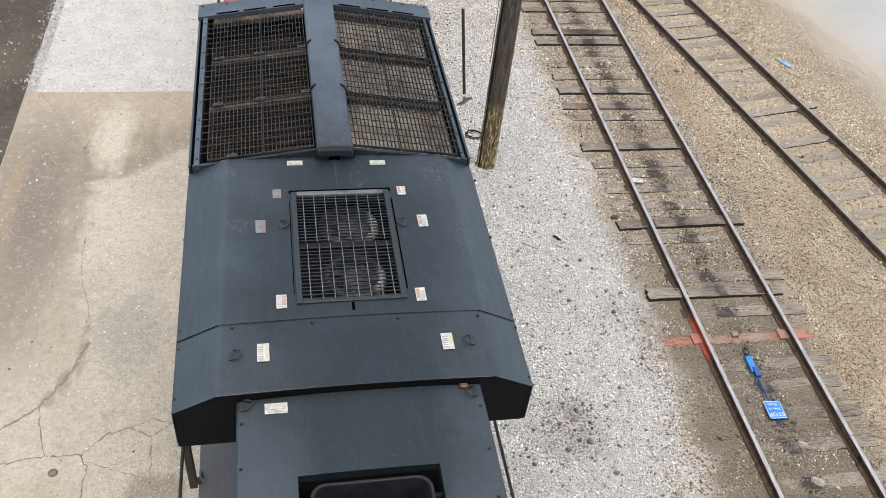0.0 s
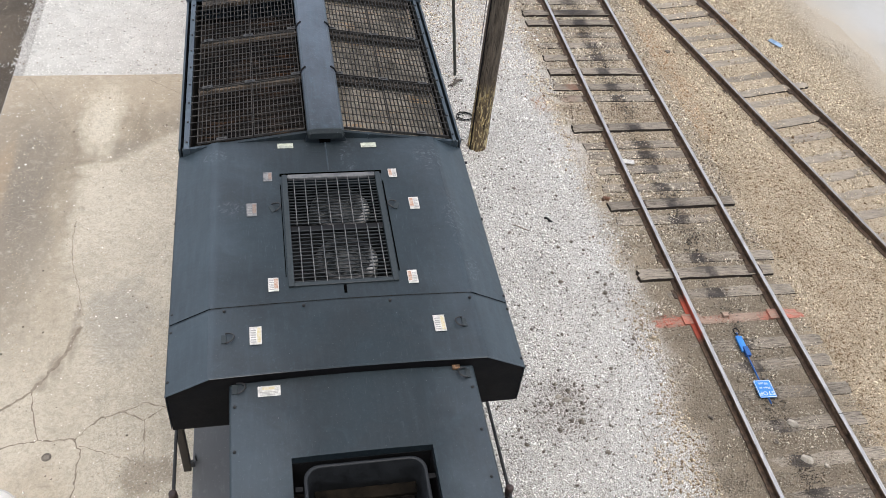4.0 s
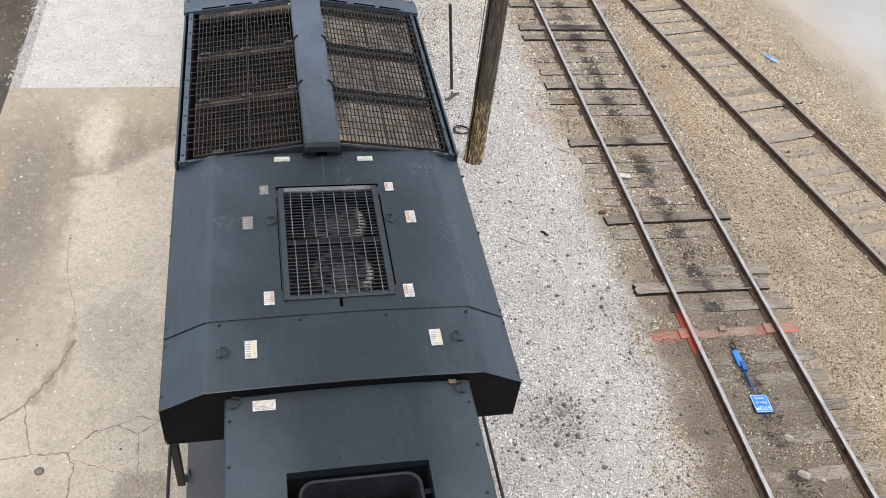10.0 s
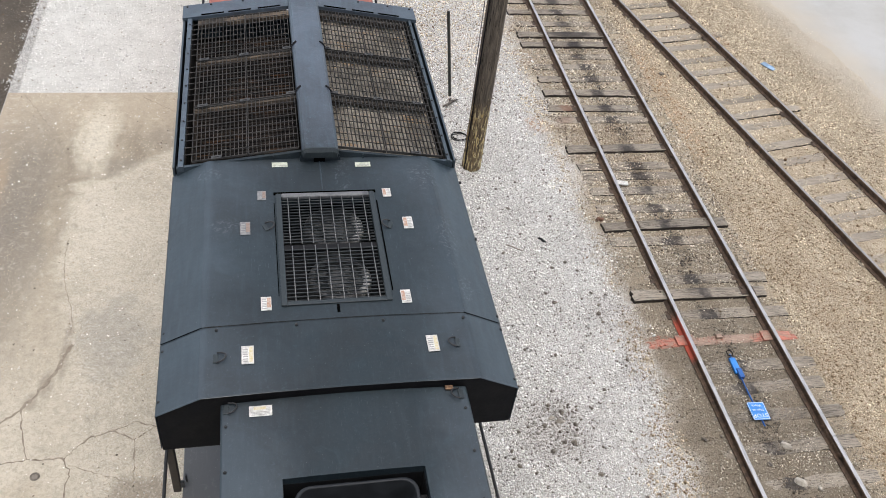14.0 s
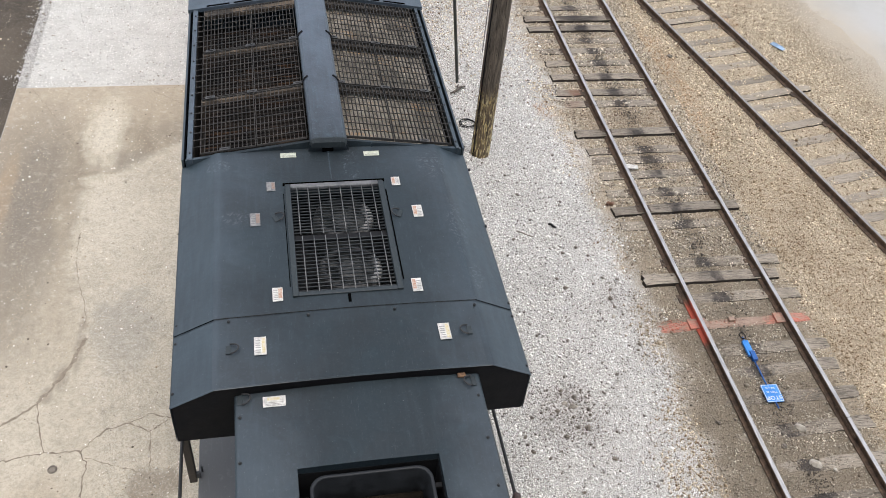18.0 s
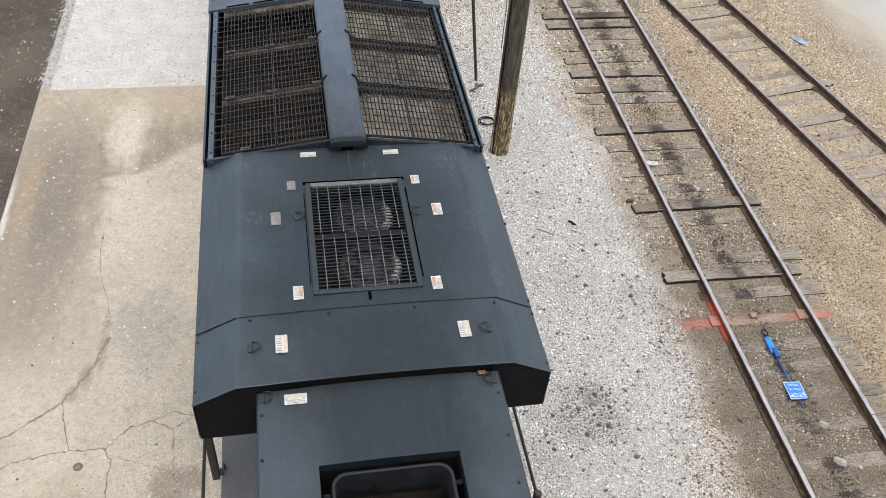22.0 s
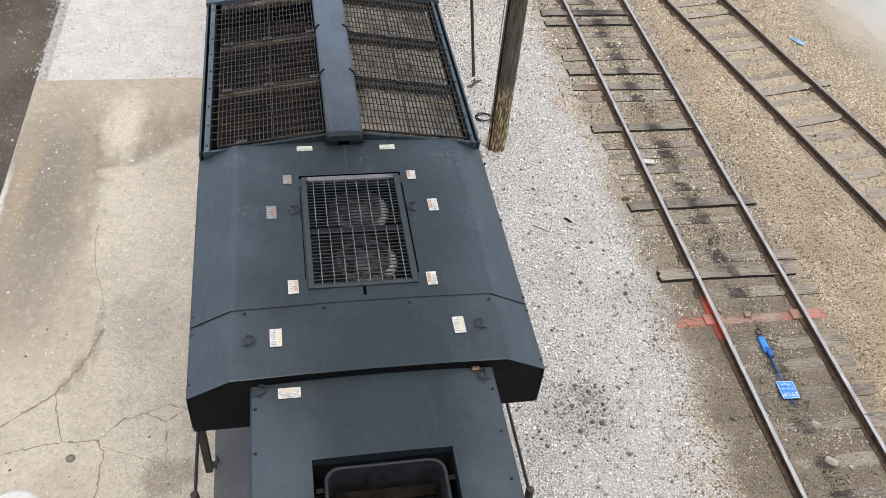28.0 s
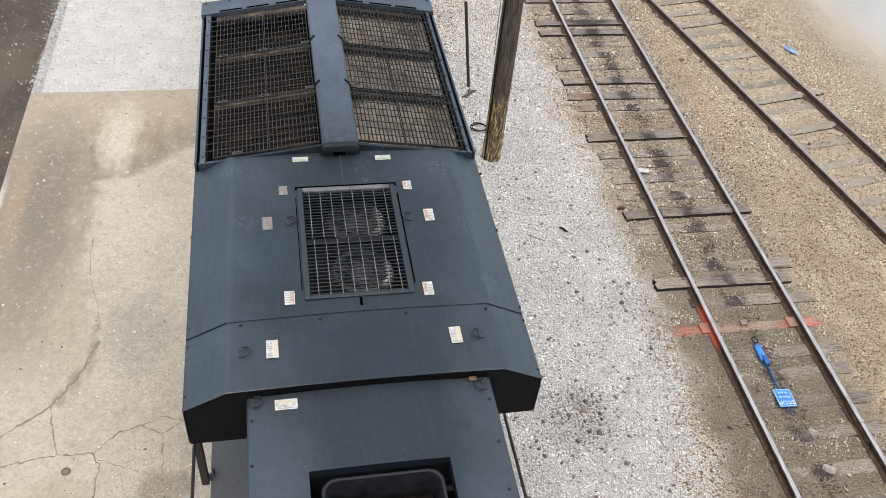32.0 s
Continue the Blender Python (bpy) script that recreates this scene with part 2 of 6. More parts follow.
    worn = k.mix(k.span(k.math("ADD", y, k.math("MULTIPLY", flow, 1.6)), 8.0, 5.8, 0, 0.62), worn, k.mix(k.span(k.math("ADD", x, k.math("MULTIPLY", k.math("SUBTRACT", flow, 0.5), 0.9)), -4.15, -4.75), (0.50, 0.435, 0.33), (0.31, 0.265, 0.20)))
    c = k.mix(k.math("MULTIPLY", k.span(side, -0.26, 0.14), k.span(y, 10.3, 9.6)), worn, rough)
    c = k.mix(k.span(k.math("ADD", y, k.math("MULTIPLY", big, 1.5)), 5.9, 4.0, 0, 0.85), c, rough)
    c = k.mix(k.math("MULTIPLY", k.blot(-2.95, 4.55, 0.5, 0.8, 0.8, 2.5), 0.6), c, (0.34, 0.32, 0.28))
    soft = k.math("MAXIMUM", k.blot(-3.58, 4.35, 0.07, 0.6, 0.6, 6.0), k.math("MAXIMUM", k.blot(-3.75, 3.72, 0.12, 0.26, 0.5, 5.0), k.blot(-3.92, 3.45, 0.10, 0.16, 0.5, 5.0)))
    c = k.mix(k.math("MULTIPLY", soft, 0.55), c, (0.25, 0.21, 0.16))
    c = k.mix(k.math("MULTIPLY", k.blot(-2.45, 1.85, 0.42, 0.3, 0.8, 3.0), 0.7), c, (0.23, 0.18, 0.13))
    c = k.mix(k.math("MULTIPLY", k.blot(-3.9, 1.5, 0.7, 0.7, 0.7, 2.0), 0.4), c, (0.43, 0.35, 0.25))
    bare = k.math("MULTIPLY", k.span(side, -0.2, 0.3), k.span(mid, 0.3, 0.62, 0.35, 1.0))
    c = k.mix(k.span(fine, 0.42, 0.64, 0, 0.45), c, (0.30, 0.26, 0.205))
    c = k.mix(k.math("MULTIPLY", k.span(grit, 0.50, 0.64), k.math("ADD", k.math("MULTIPLY", bare, 0.45), 0.32)), c, (0.17, 0.15, 0.12))
    c = k.mix(k.math("MULTIPLY", k.span(k.noise(38, 4, 0.75), 0.55, 0.66), k.math("ADD", k.math("MULTIPLY", bare, 0.45), 0.18)), c, (0.76, 0.715, 0.63))
    coarse = k.noise(34, 4, 0.65)
    c = k.mix(k.math("MULTIPLY", k.span(coarse, 0.50, 0.62), k.math("ADD", k.math("MULTIPLY", bare, 0.2), 0.04)), c, (0.30, 0.265, 0.205))
    c = k.mix(k.math("MULTIPLY", k.span(coarse, 0.48, 0.36), k.math("ADD", k.math("MULTIPLY", bare, 0.24), 0.03)), c, (0.74, 0.70, 0.60))
    mott = k.noise(7.5, 6, 0.78, warp=0.5)
    c = k.mix(k.span(mott, 0.50, 0.72, 0, 0.5), c, (0.25, 0.215, 0.165))
    c = k.mix(k.span(mott, 0.48, 0.30, 0, 0.4), c, (0.64, 0.585, 0.48))
    return k.done(c, 0.88, bump=k.math("ADD", fine, k.math("MULTIPLY", grit, 0.6)), depth=0.010, strength=0.6, spec=0.3)


def red_wood():
    """Signal red sprayed over old wood, mostly worn through."""
    k = Nodes("sprayed_red_wood")
    n, g = k.noise(5.5, 5, 0.75), k.noise(14, 5, 0.7, stretch=(0.6, 8, 6))
    wood = k.mix(k.span(g, 0.35, 0.65), (0.20, 0.162, 0.12), (0.36, 0.30, 0.23))
    red = k.mix(k.span(g, 0.35, 0.65), (0.42, 0.10, 0.065), (0.60, 0.24, 0.17))
    gap = k.span(k.math("ABSOLUTE", k.math("SUBTRACT", k.axis(0), 6.55)), 0.6, 0.25, 0.0, 1.0)
    n = k.math("ADD", n, k.math("MULTIPLY", gap, 0.45))
    return k.done(k.mix(k.span(n, 0.38, 0.60, 0.12, 0.85), red, wood), 0.85, bump=g, depth=0.008)


def asphalt():
    k = Nodes("worn_asphalt")
    big, mid = k.noise(0.7, 5, 0.65), k.noise(9, 6, 0.75)
    c = k.mix(k.span(big, 0.35, 0.68), (0.054, 0.043, 0.031), (0.104, 0.084, 0.061))
    c = k.mix(k.span(mid, 0.5, 0.75, 0, 0.55), c, (0.14, 0.122, 0.10))
    c = k.mix(k.span(k.noise(38, 4, 0.7), 0.52, 0.68, 0, 0.7), c, (0.27, 0.245, 0.21))
    c = k.mix(k.span(k.noise(30, 4, 0.7), 0.60, 0.72, 0, 0.7), c, (0.02, 0.017, 0.014))
    return k.done(c, 0.9, bump=k.noise(80, 4, 0.7), depth=0.008, spec=0.3)


def yard_ground():
    """Fines under the loose stone: chalk white by the engine, buff further off, black with oil between the rails."""
    k = Nodes("yard_fines")
    edge = k.math("ADD", k.axis(0), k.math("MULTIPLY", k.math("SUBTRACT", k.noise(0.8, 5, 0.7), 0.5), 1.6))
    white = k.mix(k.span(k.noise(3, 6, 0.7), 0.35, 0.7), (0.78, 0.76, 0.715), (0.90, 0.88, 0.84))
    buff = k.mix(k.span(k.noise(1.6, 6, 0.7), 0.35, 0.68), (0.46, 0.375, 0.265), (0.64, 0.545, 0.41))
    c = k.mix(k.span(edge, 4.85, 5.5), white, buff)
    bw = k.n.new("ShaderNodeRGBToBW")
    k.l.new(k.cells(70), bw.inputs[0])
    c = k.mix(0.7, c, bw.outputs[0], "SOFT_LIGHT")
    # Dark cell rims paint the shade in the gaps between pebbles.
    c = k.mix(k.span(k.cells(70, "F1", "Distance"), 0.36, 0.56, 0.0, 0.85), c, k.mix(k.span(edge, 4.85, 5.5), (0.24, 0.225, 0.20), (0.30, 0.24, 0.165)))
    soil = k.math("MULTIPLY", k.span(k.math("ABSOLUTE", k.math("SUBTRACT", edge, 6.4)), 1.5, 0.9), k.span(k.axis(1), 8.5, 3.0, 0.08, 0.85))
    c = k.mix(soil, c, (0.195, 0.162, 0.12))
    c = k.mix(k.span(k.noise(26, 4, 0.7), 0.55, 0.72, 0, 0.5), c, (0.20, 0.17, 0.13))
    off = k.math("SUBTRACT", k.math("SUBTRACT", 14.7, k.math("MULTIPLY", k.axis(1), 0.13)), k.axis(0))
    off = k.math("ADD", off, k.math("MULTIPLY", k.math("SUBTRACT", k.noise(0.8, 4, 0.6), 0.5), 1.0))
    c = k.mix(k.span(off, 1.3, 0.1, 0.0, 0.95), c, (0.44, 0.385, 0.305))
    return k.done(c, 0.95, bump=k.math("MULTIPLY", k.cells(70, "F1", "Distance"), -1.0), depth=0.012, strength=0.8, spec=0.2)


def apron_concrete():
    """Bright concrete, drifted over with tan dust along the gravel."""
    k = Nodes("bright_concrete")
    off = k.math("SUBTRACT", k.axis(0), k.math("SUBTRACT", 14.7, k.math("MULTIPLY", k.axis(1), 0.13)))
    off = k.math("ADD", off, k.math("MULTIPLY", k.math("SUBTRACT", k.noise(1.2, 5, 0.65), 0.5), 1.3))
    c = k.mix(k.span(k.noise(0.5, 5, 0.65), 0.32, 0.68), (0.365, 0.352, 0.32), (0.425, 0.417, 0.392))
    c = k.mix(k.span(off, 1.5, -0.3, 0.0, 0.9), c, (0.44, 0.385, 0.305))
    fine = k.noise(40, 4, 0.7)
    c = k.mix(k.span(fine, 0.55, 0.75, 0.0, 0.25), c, (0.30, 0.27, 0.225))
    return k.done(c, 0.88, bump=fine, depth=0.005, spec=0.3)


def stone(name, dark, light, odd, share=0.12, patches=False):
    """Loose stone, a shade of its own for each."""
    k = Nodes(name)
    r = k.random(True)
    c = k.mix(k.span(r, 0.0, 0.95), dark, light)
    c = k.mix(k.math("LESS_THAN", k.math("FRACT", k.math("MULTIPLY", r, 37.7)), share), c, odd)
    c = k.mix(k.span(k.noise(0.9, 5, 0.7), 0.5, 0.75, 0, 0.45), c, tuple(v * 0.62 for v in dark))
    if name == "buff_limestone":
        off = k.math("SUBTRACT", k.math("SUBTRACT", 14.7, k.math("MULTIPLY", k.axis(1), 0.13)), k.axis(0))
        off = k.math("ADD", off, k.math("MULTIPLY", k.math("SUBTRACT", k.noise(0.8, 4, 0.6), 0.5), 1.4))
        c = k.mix(k.span(off, 1.9, 0.0, 0.0, 0.7), c, (0.53, 0.465, 0.37))
        brown = k.math("MULTIPLY", k.span(k.noise(0.55, 5, 0.65, warp=0.6), 0.36, 0.60, 0.25, 1.0), k.span(k.axis(1), 10.5, 6.0))
        rusty = k.math("MAXIMUM", k.math("MAXIMUM", k.blot(10.22, 12.9, 0.35, 0.6, 0.6, 3.0), k.blot(10.55, 10.3, 0.3, 0.5, 0.6, 3.0)), k.blot(7.95, 10.6, 0.45, 2.6, 0.6, 2.0))
        c = k.mix(k.math("MULTIPLY", rusty, 0.38), c, (0.48, 0.27, 0.13))
        c = k.mix(k.math("MULTIPLY", brown, k.span(k.axis(1), 6.5, 3.5, 0.56, 0.74)), c, (0.315, 0.224, 0.138))
    if patches:
        c = k.mix(k.math("MULTIPLY", k.blot(4.9, 9.75, 0.28, 0.3, 0.6, 5), 0.8), c, (0.50, 0.27, 0.13))
        c = k.mix(k.math("MULTIPLY", k.blot(3.3, 2.35, 0.55, 0.6, 0.7, 4), 0.55), c, (0.17, 0.14, 0.11))
        c = k.mix(k.math("MULTIPLY", k.blot(4.75, 4.5, 0.4, 0.4, 0.8, 4), 0.4), c, (0.17, 0.14, 0.11))
        c = k.mix(k.math("MULTIPLY", k.blot(5.0, 3.3, 0.35, 0.5, 0.8, 4), 0.45), c, (0.15, 0.12, 0.09))
    return k.done(c, 0.9, spec=0.25)


def track_stone():
    """Ballast between the rails: buff stone, soiled in a black streak along the middle."""
    k = Nodes("track_ballast")
    r = k.random(True)
    c = k.mix(r, (0.18, 0.145, 0.105), (0.98, 0.89, 0.73))
    c = k.mix(k.math("LESS_THAN", k.math("FRACT", k.math("MULTIPLY", r, 37.7)), 0.15), c, (0.13, 0.10, 0.075))
    soil = k.math("MULTIPLY", k.span(k.noise(1.6, 5, 0.7), 0.36, 0.6), k.span(k.axis(1), 8.5, 3.0, 0.12, 0.9))
    c = k.mix(k.math("MULTIPLY", soil, 0.8), c, (0.215, 0.18, 0.135))
    rust = k.span(k.noise(0.5, 4, 0.6), 0.52, 0.68, 0, 0.42)
    c = k.mix(rust, c, (0.36, 0.235, 0.14))
    oil = k.math("MULTIPLY", k.span(k.math("ABSOLUTE", k.math("SUBTRACT", k.axis(0), 6.55)), 0.34, 0.05), k.span(k.noise(1.7, 4, 0.7), 0.40, 0.58))
    oiled = k.math("LESS_THAN", k.math("FRACT", k.math("MULTIPLY", r, 91.3)), oil)
    c = k.mix(k.math("MULTIPLY", oiled, 0.8), c, (0.045, 0.038, 0.032))
    red = k.math("MAXIMUM", k.blot(5.50, 3.80, 0.34, 0.13, 0.6, 6), k.math("MAXIMUM", k.blot(7.50, 3.80, 0.40, 0.12, 0.6, 6), k.math("MULTIPLY", k.blot(6.35, 3.80, 0.30, 0.08, 0.9, 7), 0.5)))
    c = k.mix(k.math("MULTIPLY", red, 0.78), c, (0.56, 0.13, 0.08))
    return k.done(c, 0.9, spec=0.25)


def tie_wood(name="weathered_tie_wood", pale=0.0):
    k = Nodes(name)
    grain, split, big = k.noise(9, 6, 0.7, stretch=(0.6, 9, 6)), k.noise(16, 3, 0.6, stretch=(0.35, 8, 5)), k.noise(1.3, 4, 0.6)
    c = k.mix(k.span(big, 0.35, 0.65), (0.205, 0.172, 0.133), (0.36, 0.31, 0.245))
    c = k.mix(k.span(grain, 0.4, 0.7, 0, 0.75), c, (0.45, 0.395, 0.32))
    c = k.mix(k.span(split, 0.52, 0.62, 0, 0.8), c, (0.03, 0.025, 0.02))
    c = k.mix(pale, c, (0.42, 0.362, 0.285))
    across = k.math("ADD", k.math("SUBTRACT", k.axis(0), 6.52), k.math("MULTIPLY", k.math("SUBTRACT", k.noise(5, 4, 0.7), 0.5), 0.5))
    oil = k.math("MULTIPLY", k.span(k.math("ABSOLUTE", across), 0.24, 0.07), k.span(k.noise(1.4, 4, 0.7), 0.32, 0.48, 0.25, 1.0))
    oil = k.math("MAXIMUM", oil, k.math("MULTIPLY", k.blot(6.55, 13.32, 0.6, 0.2, 0.3, 4), 0.9))
    c = k.mix(k.math("MULTIPLY", oil, 0.85), c, (0.028, 0.024, 0.024))
    c = k.mix(k.math("MULTIPLY", k.math("MAXIMUM", k.blot(5.68, 10.3, 0.22, 0.25, 0.5, 5), k.math("MULTIPLY", k.blot(5.45, 9.9, 0.25, 0.2, 0.5, 5), 0.45)), 0.62), c, (0.23, 0.11, 0.065))
    shade = k.span(k.random(), 0, 1, 0.78, 1.2)
    c = k.mix(1.0, c, k.mix(shade, (0, 0, 0), (1, 1, 1)), "MULTIPLY")
    return k.done(c, 0.88, bump=k.math("ADD", grain, split), depth=0.012, strength=0.8, spec=0.3)


def rail_side():
    """Rusty rail flanks, with a sprayed red mark where the blocked tie crosses."""
    k = Nodes("rusty_rail")
    n = k.noise(11, 5, 0.7)
    c = k.mix(k.span(n, 0.35, 0.65), (0.060, 0.042, 0.030), (0.14, 0.092, 0.060))
    at = k.span(k.math("ADD", k.math("ABSOLUTE", k.math("SUBTRACT", k.axis(1), 3.8)), k.math("MULTIPLY", k.noise(7, 3), 0.25)), 0.66, 0.42)
    at = k.math("MULTIPLY", at, k.span(k.axis(0), 6.2, 6.0))
    c = k.mix(k.math("MULTIPLY", at, 0.85), c, (0.50, 0.10, 0.06))
    return k.done(c, 0.85, 0.0, bump=n, depth=0.004, spec=0.3)


def bark():
    """Grey cracked pole, with the outer wood torn to ochre splinters round the foot."""
    k = Nodes("weathered_pole")
    g1, g2 = k.noise(14, 6, 0.7, stretch=(2.2, 2.2, 0.14), warp=0.4), k.noise(30, 3, 0.6, stretch=(2, 2, 0.12))
    c = k.mix(k.span(g1, 0.35, 0.65), (0.065, 0.052, 0.04), (0.17, 0.14, 0.105))
    c = k.mix(k.span(g2, 0.56, 0.66, 0, 0.9), c, (0.02, 0.016, 0.013))
    zone = k.span(k.math("ADD", k.axis(2), k.math("MULTIPLY", k.noise(3, 3), 0.8)), 2.05, 1.55)
    c = k.mix(k.math("MULTIPLY", zone, k.span(g1, 0.35, 0.6, 0.15, 0.7)), c, (0.215, 0.15, 0.078))
    torn = k.math("MULTIPLY", zone, k.span(k.noise(10, 4, 0.65, stretch=(2.0, 2.0, 0.34), warp=1.6), 0.515, 0.57))
    c = k.mix(torn, c, k.mix(k.span(g2, 0.4, 0.6), (0.80, 0.69, 0.40), (0.50, 0.36, 0.14)))
    c = k.mix(k.math("MULTIPLY", zone, k.span(k.noise(13, 4, 0.65, stretch=(2.0, 2.0, 0.25), warp=1.6), 0.57, 0.63)), c, (0.05, 0.036, 0.022))
    return k.done(c, 0.85, bump=k.math("ADD", g1, k.math("MULTIPLY", torn, 0.4)), depth=0.02, strength=0.8, spec=0.3)


def core(name, dark, light, rust, share):
    """Radiator fins: dusty and sooty blotches, rust in streaks, bare spots."""
    k = Nodes(name)
    big, mid, line = k.noise(1.9, 5, 0.7, warp=0.6), k.noise(9, 5, 0.75), k.noise(7, 4, 0.7, stretch=(0.5, 5, 1))
    c = k.mix(k.span(big, 0.33, 0.68), dark, light)
    c = k.mix(k.math("MULTIPLY", k.span(line, 0.52, 0.70), k.span(k.noise(1.3, 3, 0.6), 0.42, 0.62, 0.0, share * 2)), c, rust)
    c = k.mix(k.span(mid, 0.50, 0.72, 0, 0.7), c, tuple(v * 0.35 for v in dark))
    c = k.mix(k.span(k.noise(13, 4, 0.7), 0.60, 0.72, 0, 0.6), c, tuple(min(1.0, v * 1.8) for v in light))
    return k.done(c, 0.9, bump=mid, depth=0.004, spec=0.3)


def blower_lip():
    """Sooty sheet steel, with a crescent highlight painted along one side of each mouth."""
    k = Nodes("worn_blower_lip")
    n = k.noise(6, 5, 0.7)
    c = k.mix(k.span(n, 0.35, 0.65), (0.025, 0.025, 0.025), (0.07, 0.068, 0.065))
    # Reflected light on the lips, painted as two pale blots.
    glint = k.math("MAXIMUM", k.blot(0.33, 2.10, 0.14, 0.26, 0.3, 6), k.blot(0.34, 1.36, 0.12, 0.2, 0.3, 6))
    c = k.mix(glint, c, (0.46, 0.455, 0.44))
    return k.done(c, 0.45, 0.3, bump=n, depth=0.004)


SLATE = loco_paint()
# Brighter copy of the roof slate, with the sheen put into its colour.
SLATE_BRIGHT = loco_paint("chalked_slate_paint", (0.050, 0.063, 0.080), 2.4)
FRAME = paint("worn_frame_paint", (0.017, 0.0235, 0.0255), (0.075, 0.087, 0.086), 0.5, 0.4)
BLACK = plain("black_end_paint", (0.0035, 0.0036, 0.004), (0.008, 0.008, 0.009), 5, 0.75, spec=0.3)
# One near-black tone for duct, well, seam and rail-gap pieces.
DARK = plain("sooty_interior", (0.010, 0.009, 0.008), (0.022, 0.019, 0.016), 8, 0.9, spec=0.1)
DECK = paint("walkway_paint", (0.11, 0.113, 0.115), (0.25, 0.26, 0.26), 0.65, 0.4)
STEEL = plain("dull_steel", (0.07, 0.074, 0.078), (0.13, 0.134, 0.138), 20, 0.55, 0.3)
WIRE = plain("dusty_mesh_wire", (0.038, 0.036, 0.033), (0.085, 0.078, 0.068), 12, 0.65, 0.2)
# Same wire for the right side, its darker look put into the colour.
WIRE_DARK = plain("sooty_mesh_wire", (0.025, 0.023, 0.021), (0.06, 0.055, 0.048), 12, 0.6, 0.2)
# Besides rust and dust, the dim left and lit right are in these colours.
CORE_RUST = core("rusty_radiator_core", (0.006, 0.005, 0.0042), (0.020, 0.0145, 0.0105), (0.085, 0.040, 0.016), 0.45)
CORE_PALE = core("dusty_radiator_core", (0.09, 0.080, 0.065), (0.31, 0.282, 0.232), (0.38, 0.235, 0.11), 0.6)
# The right beams' shadowed front is painted as a dark tone.
BEAM_DARK = plain("sooty_beam", (0.02, 0.017, 0.014), (0.055, 0.045, 0.036), 8, 0.85)
BEAM = plain("rust_dusted_beam", (0.035, 0.029, 0.023), (0.185, 0.14, 0.098), 2.0, 0.85)
CLIP = plain("grimy_clip_steel", (0.035, 0.036, 0.037), (0.085, 0.084, 0.08), 16, 0.6, 0.2)
DRUM = plain("grey_blower_paint", (0.040, 0.0415, 0.041), (0.085, 0.086, 0.083), 5, 0.6)
LIP = blower_lip()
BOLT = plain("oxidised_bolt", (0.025, 0.025, 0.025), (0.05, 0.05, 0.05), 30, 0.6, 0.3)
PLATE = plain("brown_plate", (0.05, 0.036, 0.026), (0.11, 0.075, 0.052), 12, 0.8)
VOID = Nodes("open_gap").done((0.002, 0.002, 0.002), 1.0, spec=0.0)
RUSTY = plain("rust_brown", (0.10, 0.05, 0.03), (0.20, 0.10, 0.06), 14, 0.85)
LABEL = plain("sun_bleached_label", (0.40, 0.38, 0.34), (0.66, 0.64, 0.59), 26, 0.6)
LABEL_GREEN = plain("yellowed_label", (0.37, 0.385, 0.29), (0.56, 0.575, 0.46), 26, 0.6)
LABEL_OLD = plain("faded_grey_label", (0.12, 0.122, 0.122), (0.23, 0.226, 0.218), 30, 0.7)
ORANGE = plain("faded_orange_print", (0.38, 0.19, 0.11), (0.50, 0.40, 0.32), 40, 0.6)
YELLOW = plain("yellow_print", (0.52, 0.42, 0.20), (0.60, 0.55, 0.42), 40, 0.6)
INK = plain("grey_print", (0.24, 0.23, 0.21), (0.32, 0.31, 0.29), 40, 0.7)
OCHRE = plain("rusted_tag", (0.07, 0.045, 0.03), (0.26, 0.15, 0.08), 40, 0.5, 0.3)
CONCRETE, ASPHALT, GROUND = concrete(), asphalt(), yard_ground()
PALE_CONCRETE = apron_concrete()
CRACK = plain("crack_dirt", (0.165, 0.135, 0.10), (0.30, 0.252, 0.192), 18, 0.95)
CRACK_FILL = plain("crack_fill", (0.20, 0.165, 0.122), (0.31, 0.262, 0.20), 14, 0.95)
VERGE_STONE = stone("bleached_limestone", (0.46, 0.445, 0.41), (0.76, 0.74, 0.69), (0.30, 0.265, 0.215), 0.05)
WHITE_STONE = stone("white_limestone", (0.49, 0.475, 0.433), (1.0, 0.985, 0.93), (0.15, 0.133, 0.11), 0.095, True)
BUFF_STONE = stone("buff_limestone", (0.275, 0.21, 0.135), (0.98, 0.865, 0.65), (0.16, 0.10, 0.055), 0.11)
SLAB_STONE = stone("slab_pebble", (0.34, 0.30, 0.235), (0.95, 0.91, 0.83), (0.13, 0.105, 0.08), 0.16)
TRACK_STONE = track_stone()
CLOD = plain("dark_clod", (0.09, 0.075, 0.06), (0.22, 0.19, 0.155), 14, 0.95)
TIE_SIDE = plain("creosoted_side", (0.013, 0.010, 0.008), (0.04, 0.031, 0.024), 14, 0.85)
TIE, TIE_PALE, RAIL, POLE = tie_wood(), tie_wood("dusty_tie_wood", 0.40), rail_side(), bark()
RAIL_HEAD = plain("worn_rail_head", (0.36, 0.35, 0.345), (0.60, 0.585, 0.575), 6, 0.42, 0.6, stretch=(8, 0.6, 1))
DULL_HEAD = plain("dull_rail_head", (0.20, 0.185, 0.17), (0.42, 0.40, 0.38), 6, 0.55, 0.5, stretch=(8, 0.6, 1))
RED = red_wood()
BLUE = plain("blue_sign_enamel", (0.025, 0.19, 0.56), (0.06, 0.28, 0.68), 8, 0.4)
BLUE_DARK = plain("blue_steel", (0.01, 0.07, 0.26), (0.02, 0.12, 0.38), 10, 0.5)
WHITE = plain("white_lettering", (0.70, 0.74, 0.78), (0.80, 0.82, 0.84), 20, 0.5)
